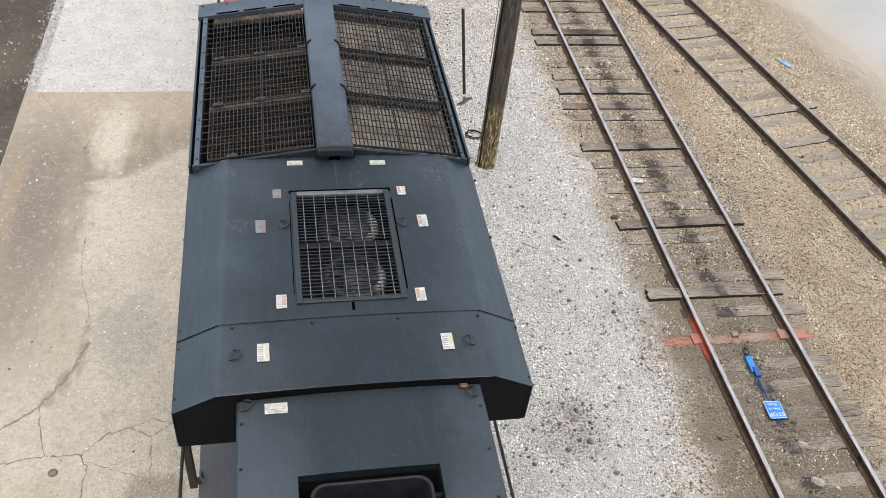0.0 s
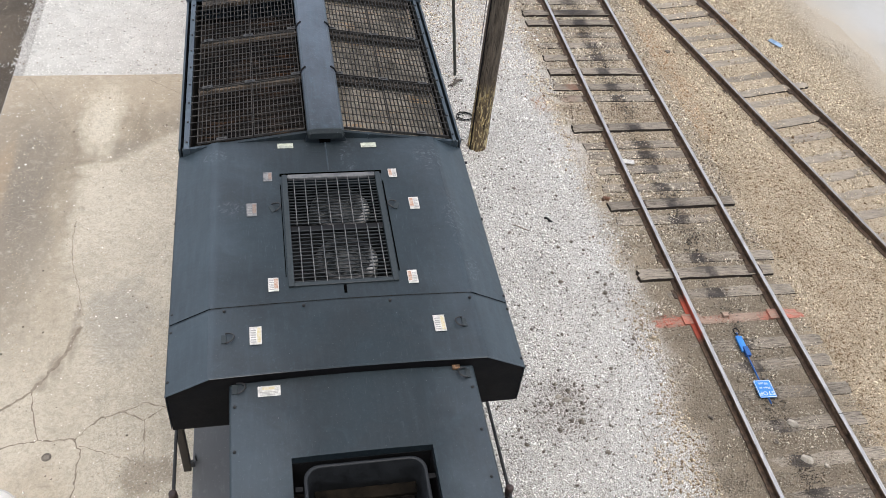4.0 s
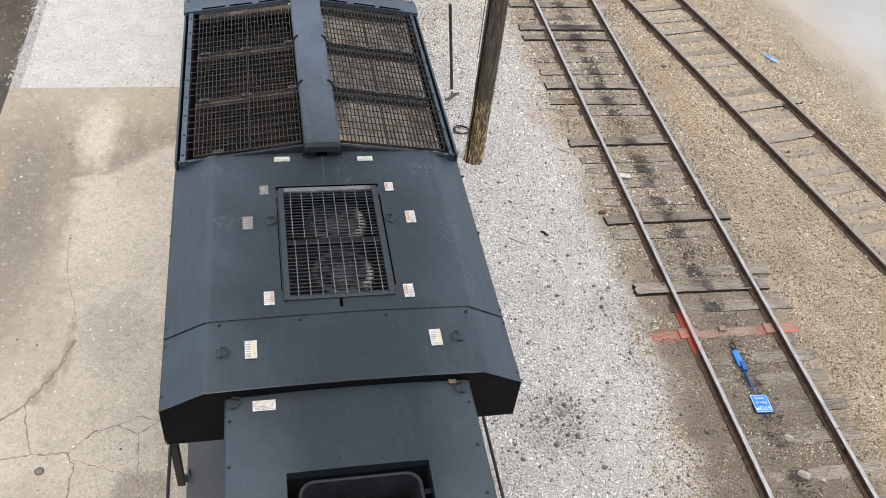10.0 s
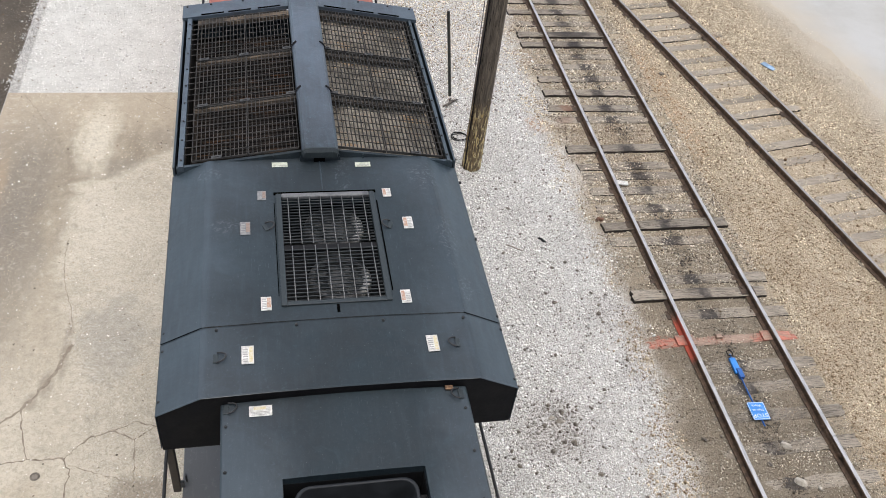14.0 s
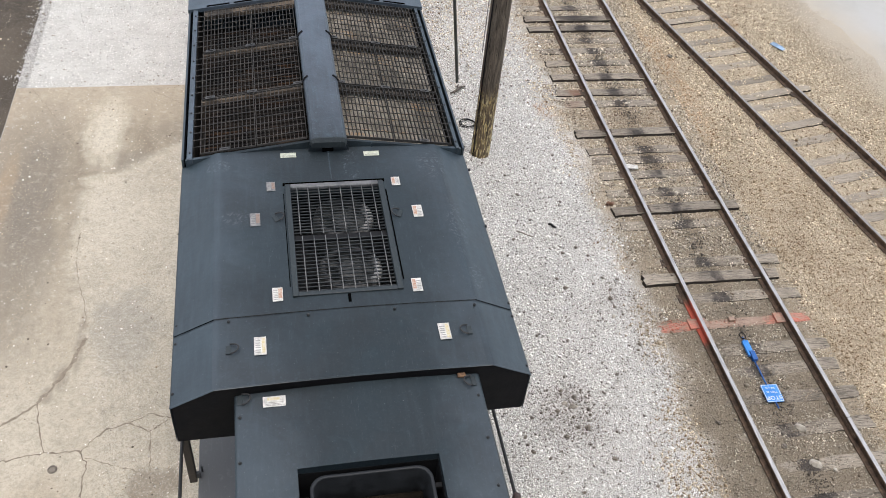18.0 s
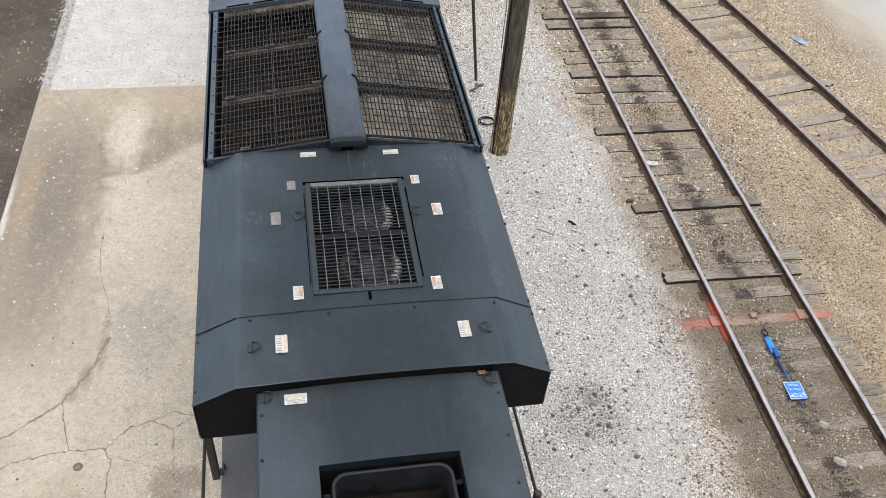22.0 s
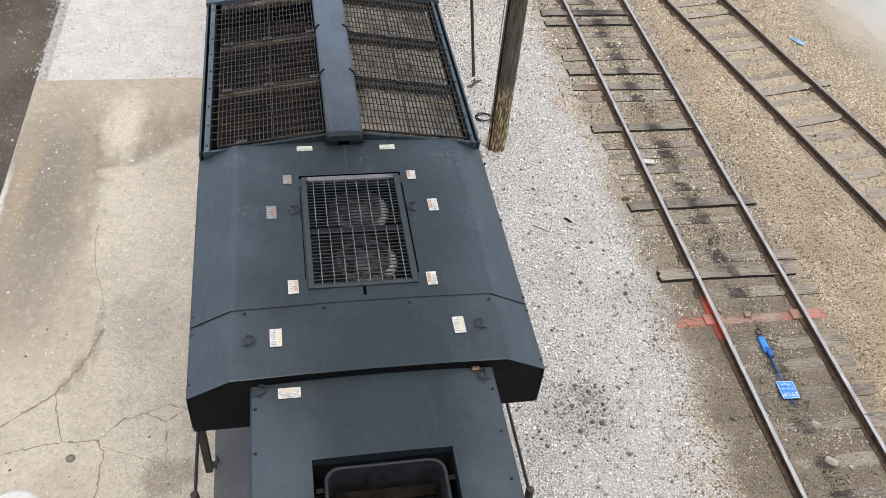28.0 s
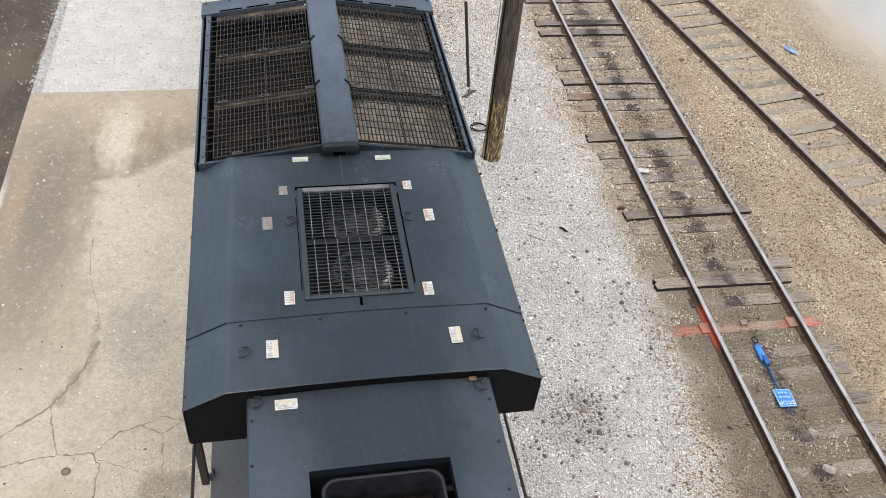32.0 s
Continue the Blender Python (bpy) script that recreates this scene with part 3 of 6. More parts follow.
WAGON_RED = paint("faded_wagon_red", (0.27, 0.09, 0.065), (0.5, 0.3, 0.25), 0.6)
WAGON_WHITE = paint("wagon_white", (0.44, 0.47, 0.49), (0.7, 0.7, 0.7), 0.6)

# ---- helpers of this scene ----
def part(name, bm, material, parent=None, label="", smooth=False):
    """Links a bmesh as one mesh object, under a thing or a part if given."""
    me = bpy.data.meshes.new(name)
    bmesh.ops.recalc_face_normals(bm, faces=bm.faces)
    bm.to_mesh(me)
    bm.free()
    for f in me.polygons:
        f.use_smooth = smooth
    me.materials.append(material)
    ob = new(name, me)
    ob.parent = parent
    return tagged(ob, label) if label else ob


def again(ob, m, parent=None, label=""):
    """Another object on the same mesh."""
    o = new(ob.name.split(".")[0], ob.data)
    o.parent, o.matrix_basis = parent, m
    return tagged(o, label) if label else o


def thing(name, x, y, z, label, category, group="", turn=0.0):
    ob = new(name)
    ob.matrix_basis = pose(x, y, z, 0, 0, turn)
    return tagged(ob, label, category, group)


def box(bm, x0, x1, y0, y1, z0, z1, bevel=0.0):
    made = bmesh.ops.create_cube(bm, size=1.0, matrix=Matrix.Translation(((x0 + x1) / 2, (y0 + y1) / 2, (z0 + z1) / 2)) @ Matrix.Diagonal((x1 - x0, y1 - y0, z1 - z0, 1)))
    if bevel:
        edges = {e for v in made["verts"] for e in v.link_edges}
        bmesh.ops.bevel(bm, geom=list(edges), offset=bevel, segments=2, affect="EDGES", profile=0.5)
    return bm


def boxed(*spans, bevel=0.0):
    bm = bmesh.new()
    for s in spans:
        box(bm, *s, bevel=bevel)
    return bm


def prism(profile, y0, y1, lean=0.0, bm=None):
    """A closed (x, z) outline drawn out along y."""
    bm = bm or bmesh.new()
    a = [bm.verts.new((x, y0, z)) for x, z in profile]
    b = [bm.verts.new((x, y1 + lean * z, z)) for x, z in profile]
    n = len(profile)
    for i in range(n):
        bm.faces.new((a[i], a[(i + 1) % n], b[(i + 1) % n], b[i]))
    bm.faces.new(a[::-1]), bm.faces.new(b)
    return bm


def tube(points, r, seg=8, bm=None):
    bm = bm or bmesh.new()
    pts, rings = [Vector(p) for p in points], []
    for i, p in enumerate(pts):
        d = (pts[min(i + 1, len(pts) - 1)] - pts[max(i - 1, 0)]).normalized()
        u = d.orthogonal().normalized() if abs(d.z) > 0.9 else d.cross(Vector((0, 0, 1))).normalized()
        w = d.cross(u)
        rr = r[i] if isinstance(r, (list, tuple)) else r
        rings.append([bm.verts.new(p + rr * (math.cos(k * math.tau / seg) * u + math.sin(k * math.tau / seg) * w)) for k in range(seg)])
    for a, b in zip(rings, rings[1:]):
        for k in range(seg):
            bm.faces.new((a[k], a[(k + 1) % seg], b[(k + 1) % seg], b[k]))
    bm.faces.new(rings[0][::-1]), bm.faces.new(rings[-1])
    return bm


def rounded(w, d, r, seg=5):
    """The outline of a rounded rectangle about the origin."""
    out = []
    for cx, cy, a0 in ((w - r, d - r, 0), (-w + r, d - r, 90), (-w + r, -d + r, 180), (w - r, -d + r, 270)):
        out += [(cx + r * math.cos(radians(a0 + 90 * k / seg)), cy + r * math.sin(radians(a0 + 90 * k / seg))) for k in range(seg + 1)]
    return out


def pebble(seed, rough=0.35, subdiv=2):
    bm = bmesh.new()
    bmesh.ops.create_icosphere(bm, subdivisions=subdiv, radius=1.0)
    for v in bm.verts:
        v.co *= 1 + rough * noise.noise(v.co * 1.3 + Vector((seed * 7.1, seed * 3.3, 0)))
        v.co.z *= 0.62
    return bm


def lump(seed):
    """A broken stone with flat faces."""
    bm = bmesh.new()
    bmesh.ops.create_icosphere(bm, subdivisions=2, radius=1.0)
    rnd = random.Random(seed)
    cuts = [(Vector((rnd.gauss(0, 1), rnd.gauss(0, 1), rnd.gauss(0.3, 0.7))).normalized(), rnd.uniform(0.55, 0.8)) for _ in range(7)]
    for v in bm.verts:
        for n, d in cuts:
            over = v.co.dot(n) - d
            if over > 0:
                v.co -= n * over
        v.co *= 1 + 0.16 * noise.noise(v.co * 2.6 + Vector((seed, 0, 0)))
    return bm


# ---- the setting: ground, road, slab ----
def structure(name, bm, material, label):
    ob = part(name, bm, material)
    return tagged(ob, label, kind="structure")


def ground_sheet():
    """One sheet to the horizon, finer and slightly uneven near the tracks."""
    bm = bmesh.new()
    xs = [-400, -120, -40] + [-12 + 0.5 * i for i in range(61)] + [40, 120, 400]
    ys = [-400, -120, -30] + [-6 + 0.5 * i for i in range(61)] + [60, 150, 400]
    grid = [[bm.verts.new((x, y, (0.012 * noise.noise(Vector((x * 0.9, y * 0.9, 0))) - 0.006) if 1.8 < x < 18 and -6 < y < 24 else -0.012)) for x in xs] for y in ys]
    for a, b in zip(grid, grid[1:]):
        for i in range(len(xs) - 1):
            bm.faces.new((a[i], a[i + 1], b[i + 1], b[i]))
    return structure("ground", bm, GROUND, "chalky white and buff stone fines of a rail yard")


ground_sheet()
structure("road", boxed((-60, -5.56, -60, 90, -0.2, -0.004)), ASPHALT, "worn dark asphalt roadway with pale grit")
slab = structure("pavement", boxed((-5.54, -1.05, -30, 10.93, -0.2, 0.02), bevel=0.012), CONCRETE, "stained and cracked buff concrete slab beside the track")
verge = prism([(-5.62, -0.1), (-1.05, -0.1), (-1.05, 0.006), (-5.35, 0.006)], 10.935, 60)
structure("verge", verge, plain("bleached_fines", (0.46, 0.445, 0.40), (0.565, 0.55, 0.50), 2.2, 0.95, depth=0.008, speck=0.2), "bleached white gravel strip beside the asphalt")
apron = bmesh.new()
lines = []
for off, z in ((-0.5, -0.022), (0.45, 0.003), (1.2, 0.004)):
    lines.append([apron.verts.new((14.7 - 0.13 * y + off, y, z)) for y in (-3.2 + 1.58 * i for i in range(41))])
lines.append([apron.verts.new((80, -3.2 + 1.58 * i, 0.004)) for i in range(41)])
for a, b in zip(lines, lines[1:]):
    for i in range(40):
        apron.faces.new((a[i], b[i], b[i + 1], a[i + 1]))
structure("apron", apron, PALE_CONCRETE, "bright pale concrete apron beyond the tracks")
# Unseen wall, added only to hold back sky light from the south.
structure("wall_south", boxed((-45, 45, -14.0, -13.4, -0.1, 12.0)), plain("plain_wall_concrete", (0.20, 0.195, 0.185), (0.27, 0.26, 0.25), 0.8, 0.9), "plain grey wall added unseen behind the camera to block sky light")


def crack(points, width, seed, material=None):
    """A ragged hairline filled with dirt, lying on the slab."""
    rnd = random.Random(seed)
    pts = []
    for (x0, y0), (x1, y1) in zip(points, points[1:]):
        n = max(2, int(math.hypot(x1 - x0, y1 - y0) / 0.05))
        for i in range(n):
            f = i / n
            pts.append(Vector((x0 + (x1 - x0) * f + rnd.gauss(0, 0.009), y0 + (y1 - y0) * f + rnd.gauss(0, 0.009), 0)))
    pts.append(Vector((*points[-1], 0)))
    bm, prev = bmesh.new(), None
    for i, p in enumerate(pts):
        d = (pts[min(i + 1, len(pts) - 1)] - pts[max(i - 1, 0)]).normalized()
        s = Vector((-d.y, d.x, 0)) * width * rnd.choice((0.4, 0.9, 1.3, 1.8, 2.6))
        pair = [bm.verts.new(p + s + Vector((0, 0, 0.0225))), bm.verts.new(p - s + Vector((0, 0, 0.0225)))]
        if prev:
            bm.faces.new((prev[0], prev[1], pair[1], pair[0]))
        prev = pair
    return part("crack", bm, material or CRACK, slab)


crack([(-3.86, 6.7), (-3.86, 6.2), (-3.77, 5.61), (-3.59, 5.06), (-3.52, 4.43)], 0.0030, 1, CRACK_FILL)
crack([(-3.52, 4.43), (-3.66, 3.92), (-3.78, 3.68), (-4.02, 3.32)], 0.014, 2, CRACK_FILL)
crack([(-4.01, 3.3), (-4.42, 3.0), (-4.9, 2.65)], 0.008, 3, CRACK_FILL)
crack([(-4.01, 3.3), (-3.96, 3.0), (-3.81, 2.51)], 0.0048, 4)
crack([(-5.1, 2.0), (-4.55, 2.39), (-4.2, 2.46), (-3.81, 2.51), (-3.38, 2.48), (-3.27, 2.31), (-3.28, 1.7), (-3.4, 0.9)], 0.0056, 5)
crack([(-3.36, 2.48), (-3.06, 2.79), (-2.78, 2.87), (-2.47, 2.99), (-2.2, 2.88), (-1.9, 2.95)], 0.005, 6)
crack([(-2.78, 2.87), (-2.5, 2.69), (-2.26, 2.88)], 0.0046, 7)
crack([(-2.5, 2.69), (-2.47, 2.4), (-2.45, 2.09)], 0.006, 8, CRACK_FILL)
crack([(-3.28, 2.37), (-3.05, 2.28), (-2.58, 2.09)], 0.004, 9, CRACK_FILL)
crack([(-5.24, 10.89), (-4.73, 10.0), (-4.6, 9.8)], 0.004, 10, CRACK_FILL)
crack([(-3.0, 10.75), (-2.37, 10.24), (-1.9, 10.0)], 0.004, 11)


# ---- tracks ----
RAIL_OUTLINE = [(-0.07, 0), (0.07, 0), (0.07, 0.012), (0.012, 0.03), (0.010, 0.10), (0.036, 0.112), (0.036, 0.138), (0.028, 0.146), (-0.028, 0.146), (-0.036, 0.138), (-0.036, 0.112), (-0.010, 0.10), (-0.012, 0.03), (-0.07, 0.012)]
HEAD_OUTLINE = [(-0.026, 0.1465), (0.026, 0.1465), (0.03, 0.1475), (0.02, 0.1505), (0, 0.1515), (-0.02, 0.1505), (-0.03, 0.1475)]


def rail_pair(track, path, y0, y1, z, head, gauge=1.505):
    for side in (0.0, gauge):
        for name, outline, material, label in (("rail", RAIL_OUTLINE, RAIL, "rust-brown steel rail"), ("rail_head", HEAD_OUTLINE, head, "worn running surface")):
            bm = bmesh.new()
            steps = 24
            rings = []
            for i in range(steps + 1):
                y = y0 + (y1 - y0) * i / steps
                rings.append([bm.verts.new((path(y) + side + x, y, z + h)) for x, h in outline])
            n = len(outline)
            for a, b in zip(rings, rings[1:]):
                for k in range(n):
                    bm.faces.new((a[k], a[(k + 1) % n], b[(k + 1) % n], b[k]))
            bm.faces.new(rings[0][::-1]), bm.faces.new(rings[-1])
            part(name, bm, material, track, label)


def tie_mesh(seed, material):
    """An adzed timber, split and hollowed on top and broken at the ends."""
    bm = bmesh.new()
    nx, ny = 22, 5
    top, low = [], []
    for i in range(nx + 1):
        x = -1.31 + 2.62 * i / nx
        row_t, row_l = [], []
        for j in range(ny + 1):
            y = -0.1125 + 0.225 * j / ny
            n = noise.noise_vector(Vector((x * 2.1, y * 9.0, seed * 4.7)))
            end = max(0.0, abs(x) - 1.15) / 0.16
            rim = 1.0 if j in (0, ny) else 0.0
            px = x + (0.06 * noise.noise(Vector((y * 16, seed * 3.1, 2.0 if x > 0 else 7.0))) if end > 0.9 else 0.0)
            py = y + rim * 0.013 * noise.noise(Vector((x * 3.3, seed * 2.2 + j, 1.0)))
            pz = 0.013 * n.z - rim * 0.010 - 0.018 * end * abs(n.x) * 2
            row_t.append(bm.verts.new((px, py, pz)))
            row_l.append(bm.verts.new((px, py, -0.16)) if (i in (0, nx) or rim) else None)
        top.append(row_t), low.append(row_l)
    for i in range(nx):
        for j in range(ny):
            bm.faces.new((top[i][j], top[i + 1][j], top[i + 1][j + 1], top[i][j + 1]))
        for j in (0, ny):
            bm.faces.new((top[i][j], low[i][j], low[i + 1][j], top[i + 1][j]))
    for i in (0, nx):
        for j in range(ny):
            bm.faces.new((top[i][j], top[i][j + 1], low[i][j + 1], low[i][j]))
    ob = part("tie", bm, material)
    # Side faces get a dark tone that paints the shadow along the tie.
    ob.data.materials.append(TIE_SIDE)
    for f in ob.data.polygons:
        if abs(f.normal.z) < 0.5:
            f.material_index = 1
    return ob


def track(x0, slope, ties, y0, y1, label, seed, z=0.015, wood=TIE, bare=1.0, lean=0.0, head=None):
    """bare: the share of a sunken tie's length that stands free of stone; lean: how far that share lies to one side."""
    t = tagged(new("railway_track"), label, kind="structure")
    path = lambda y: x0 + slope * y
    rail_pair(t, path, y0, y1, z, head or RAIL_HEAD)
    rnd = random.Random(seed)
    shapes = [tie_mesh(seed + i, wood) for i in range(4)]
    plate = part("tie_plate", boxed((-0.13, 0.13, -0.09, 0.09, -0.01, 0.006), (0.075, 0.10, -0.06, -0.03, 0.0, 0.03), (-0.10, -0.075, 0.03, 0.06, 0.0, 0.03)), PLATE)
    turn = -math.degrees(math.atan(slope))
    used = []
    for i, (y, top) in enumerate(ties):
        mid = path(y) + 0.7525
        m = pose(mid + rnd.uniform(-0.04, 0.04), y, top + (0.008 if top > 0.022 else 0.001 if y > 3.6 else -0.004), 0, rnd.uniform(-0.6, 0.6) if y > 5.3 or top > 0.04 or bare == 1.0 else rnd.uniform(-1.0, -0.6), turn + rnd.uniform(-1.2, 1.2))
        if top < 0.03 or bare < 0.7:
            stub = bare < 0.7 and top > 0.025
            m = m @ Matrix.Translation((0.24 if stub else lean if y > 5.3 else 0.12, 0, 0)) @ Matrix.Diagonal((0.75 if stub else bare, 1, 1, 1))
        elif bare < 1.0:
            m = m @ Matrix.Translation((-0.25 if y > 8 else -0.10, 0, 0)) @ Matrix.Diagonal((0.86 if y > 8 else 0.93, 1, 1, 1))
        shape = shapes[i % 4]
        if shape not in used:
            used.append(shape)
            shape.parent, shape.matrix_basis = t, m
            ob = shape
        else:
            ob = again(shape, m, t)
        if top > 0.012:
            for side in (0.0, 1.505):
                pm = pose(path(y) + side, y, max(top, 0.012) + 0.003, 0, 0, turn)
                if plate.parent is None:
                    plate.parent, plate.matrix_basis = t, pm
                else:
                    again(plate, pm, t)
    return t


T1 = [(13.85, 0.02), (13.29, 0.055), (12.85, 0.05), (12.37, 0.012), (11.93, 0.014), (11.43, 0.022), (10.83, 0.048), (10.27, 0.03), (9.87, 0.022), (8.85, 0.055), (8.31, 0.016), (8.0, 0.012), (7.56, 0.016),
      (7.03, 0.018), (6.54, 0.06), (6.15, 0.01), (5.17, 0.015), (4.79, 0.06), (4.36, 0.013), (3.25, 0.012), (2.82, 0.006), (2.31, 0.006), (1.74, 0.006), (1.15, 0.006)]
T1 += [(0.6 - 0.52 * i, 0.012) for i in range(14)] + [(14.4 + 0.53 * i, 0.03) for i in range(36)]
T2_X0, T2_SLOPE = 10.99, -0.183
T2 = [(13.22, 0.041), (12.82, 0.008), (12.25, 0.012), (11.74, 0.03), (11.2, 0.02), (10.59, 0.006), (10.02, 0.041), (9.64, 0.01), (8.92, 0.038), (8.4, 0.014), (7.75, 0.02), (7.2, 0.02), (6.65, 0.012), (6.1, 0.02)]
T2 = [(y, top * (0.62 if top > 0.035 else 0.3)) for y, top in T2]
T2 += [(5.5 - 0.55 * i, 0.012) for i in range(20)] + [(13.75 + 0.55 * i, 0.02) for i in range(30)]
track_near = track(5.883, 0.0, T1, -12, 34, "yard track with rusty rails on half-buried ties", 11, bare=0.86, lean=-0.17)
track(T2_X0, T2_SLOPE, T2, -8, 32, "converging yard track with ties sunk in fines", 23, wood=TIE_PALE, bare=0.66, lean=0.04, head=DULL_HEAD)
track(-0.7825, 0.0, [(-11 + 0.55 * i, 0.014) for i in range(46)], -12, 34, "track under the locomotive", 37)
red_tie = tie_mesh(77, RED)
red_tie.parent, red_tie.matrix_basis = track_near, pose(6.53, 3.795, 0.008, 0, 0, 0.6) @ Matrix.Diagonal((1, 0.82, 1, 1))
tagged(red_tie, "tie sprayed signal red")
for x in (5.883, 7.388):
    part("tie_plate", boxed((x - 0.17, x + 0.15, 3.70, 3.90, 0.02, 0.046), bevel=0.005), RED, track_near, "red-sprayed tie plate")
part("wood_chip", boxed((6.42, 6.52, 3.80, 3.88, 0.0, 0.06), bevel=0.01), RED, track_near, "red-sprayed block")


def joint_bar(x, y, side):
    bm = boxed((x + side * 0.014, x + side * 0.04, y - 0.32, y + 0.32, 0.045, 0.115), bevel=0.006)
    for k in range(4):
        bmesh.ops.create_cone(bm, cap_ends=True, segments=6, radius1=0.018, radius2=0.018, depth=0.03, matrix=Matrix.Translation((x + side * 0.045, y - 0.24 + 0.16 * k, 0.08)) @ Matrix.Rotation(radians(90), 4, "Y"))
    part("joint_bar", bm, RAIL, track_near, "bolted rail joint bar")
    part("rail_gap", boxed((x - 0.034, x + 0.034, y - 0.004, y + 0.004, 0.13, 0.1675)), DARK, track_near)


for jx, jy in ((5.883, 9.6), (7.388, 8.8), (7.388, 1.75)):
    joint_bar(jx, jy, -1)


# ---- loose stone, joined: it cannot be counted ----
def stones(name, xy, z, size, material, label, seed):
    rng = np.random.default_rng(seed)
    n = len(xy)
    unit = np.array([(1, 0, 0), (-1, 0, 0), (0, 1, 0), (0, -1, 0), (0, 0, 1), (0, 0, -1)], float)
    v = unit[None] * rng.uniform(0.6, 1.25, (n, 6, 1)) * size[:, None, None] + rng.normal(0, 0.18, (n, 6, 3)) * size[:, None, None]
    q = rng.normal(size=(n, 4))
    q /= np.linalg.norm(q, axis=1, keepdims=True)
    w, x, y, zz = q.T
    rot = np.stack([1 - 2 * (y * y + zz * zz), 2 * (x * y - w * zz), 2 * (x * zz + w * y), 2 * (x * y + w * zz), 1 - 2 * (x * x + zz * zz), 2 * (y * zz - w * x), 2 * (x * zz - w * y), 2 * (y * zz + w * x), 1 - 2 * (x * x + y * y)], 1).reshape(n, 3, 3)
    v = np.einsum("nij,nkj->nki", rot, v)
    v[:, :, 2] *= 0.75
    v += np.concatenate([xy, z[:, None]], 1)[:, None, :]
    tri = np.array([(0, 2, 4), (2, 1, 4), (1, 3, 4), (3, 0, 4), (2, 0, 5), (1, 2, 5), (3, 1, 5), (0, 3, 5)])
    f = (np.arange(n)[:, None, None] * 6 + tri[None]).reshape(-1)
    me = bpy.data.meshes.new(name)
    me.vertices.add(n * 6)
    me.vertices.foreach_set("co", v.reshape(-1).astype(np.float32))
    me.loops.add(len(f))
    me.loops.foreach_set("vertex_index", f.astype(np.int32))
    me.polygons.add(len(f) // 3)
    me.polygons.foreach_set("loop_start", np.arange(0, len(f), 3, dtype=np.int32))
    me.update(calc_edges=True)
    me.validate()
    me.materials.append(material)
    return tagged(new(name, me), label, "gravel", kind="stuff")


def wave(x, y, s, seed):
    """A cheap smooth wobble in -1 to 1."""
    return (np.sin(x * s + seed) * np.cos(y * s * 1.3 + seed * 2) + np.sin(x * s * 2.3 + y * s * 1.7 + seed * 3) * 0.6 + np.sin(y * s * 3.1 - x * s * 2.9 + seed) * 0.4) / 2


def edge_of_white(y):
    return np.interp(y, (-3, 0.8, 2.2, 4.0, 6.4, 8.2, 9.8, 12.3, 16), (4.1, 4.34, 4.7, 5.0, 5.15, 4.9, 4.75, 5.15, 5.3))


rng = np.random.default_rng(5)
N = 265000
xy = np.stack([rng.uniform(1.2, 15.0, N), rng.uniform(-1.6, 16.5, N)], 1)
# fewer far to the side, and a thinner sprinkling on towards the south
spare = np.flatnonzero((xy[:, 0] > 8.6 + 0.62 * xy[:, 1]) & (rng.random(N) < 0.72))
xy[spare, 1] = rng.uniform(-7.5, -1.4, len(spare))
xy[spare, 0] = rng.uniform(1.2, 11.0, len(spare))
lim = edge_of_white(xy[:, 1]) + 0.08 + 0.34 * wave(xy[:, 0], xy[:, 1], 2.2, 1.0) + rng.normal(0, 0.16, N)
white = xy[:, 0] < lim
white &= ~((xy[:, 1] > 12.0 + rng.normal(0, 1.0, N)) & (rng.random(N) < 0.55))
t1 = (xy[:, 0] > 5.2) & (xy[:, 0] < 7.85) & ~white
near_tie1 = np.full(N, 9.0)
top1 = np.zeros(N)
for y, top in T1 + [(3.8, 0.017)]:
    d = np.abs(xy[:, 1] - y)
    near = d < near_tie1
    near_tie1[near], top1[near] = d[near], top
on_tie1 = (near_tie1 < 0.12) & (xy[:, 0] > 5.1) & (xy[:, 0] < 7.9)
off2 = xy[:, 0] - (T2_X0 + T2_SLOPE * xy[:, 1])
near_tie2 = np.full(N, 9.0)
for y, top in T2:
    near_tie2 = np.minimum(near_tie2, np.abs(xy[:, 1] - y + T2_SLOPE * (off2 - 0.75)))
on_tie2 = (near_tie2 < 0.12) & (off2 > -0.2) & (off2 < 2.0)
on_rail = (np.abs(xy[:, 0] - 5.883) < 0.085) | (np.abs(xy[:, 0] - 7.388) < 0.085) | (np.abs(off2) < 0.085) | (np.abs(off2 - 1.505) < 0.085)
cover = wave(xy[:, 0], xy[:, 1], 3.1, 4.0)
shown = np.clip((top1 - 0.014) / 0.04, 0, 1) * np.where(xy[:, 0] > 7.45, 0.2, 1.0)
washed = np.zeros(N, bool)
for y, top in T1:
    washed |= (xy[:, 1] - y > -0.155) & (xy[:, 1] - y < -0.10) & (xy[:, 0] > 5.1) & (xy[:, 0] < 7.4) & (rng.random(N) < (0.85 if top > 0.02 else 0.45))
free_end = on_tie1 & (xy[:, 1] < 5.3) & (xy[:, 0] > 7.4) & (rng.random(N) < 0.88)
washed |= (near_tie1 < 0.15) & (near_tie1 > 0.1) & (xy[:, 1] < 5.3) & (xy[:, 0] > 7.4) & (xy[:, 0] < 7.9) & (rng.random(N) < 0.8)
stub_end = on_tie1 & (xy[:, 0] < 5.82) & (xy[:, 1] > 4.2) & (xy[:, 1] < 9.0) & (rng.random(N) < 0.5)
washed |= (near_tie1 < 0.15) & (near_tie1 > 0.1) & (xy[:, 1] > 4.2) & (xy[:, 1] < 9.0) & (xy[:, 0] < 5.82) & (xy[:, 0] > 5.15) & (rng.random(N) < 0.6)
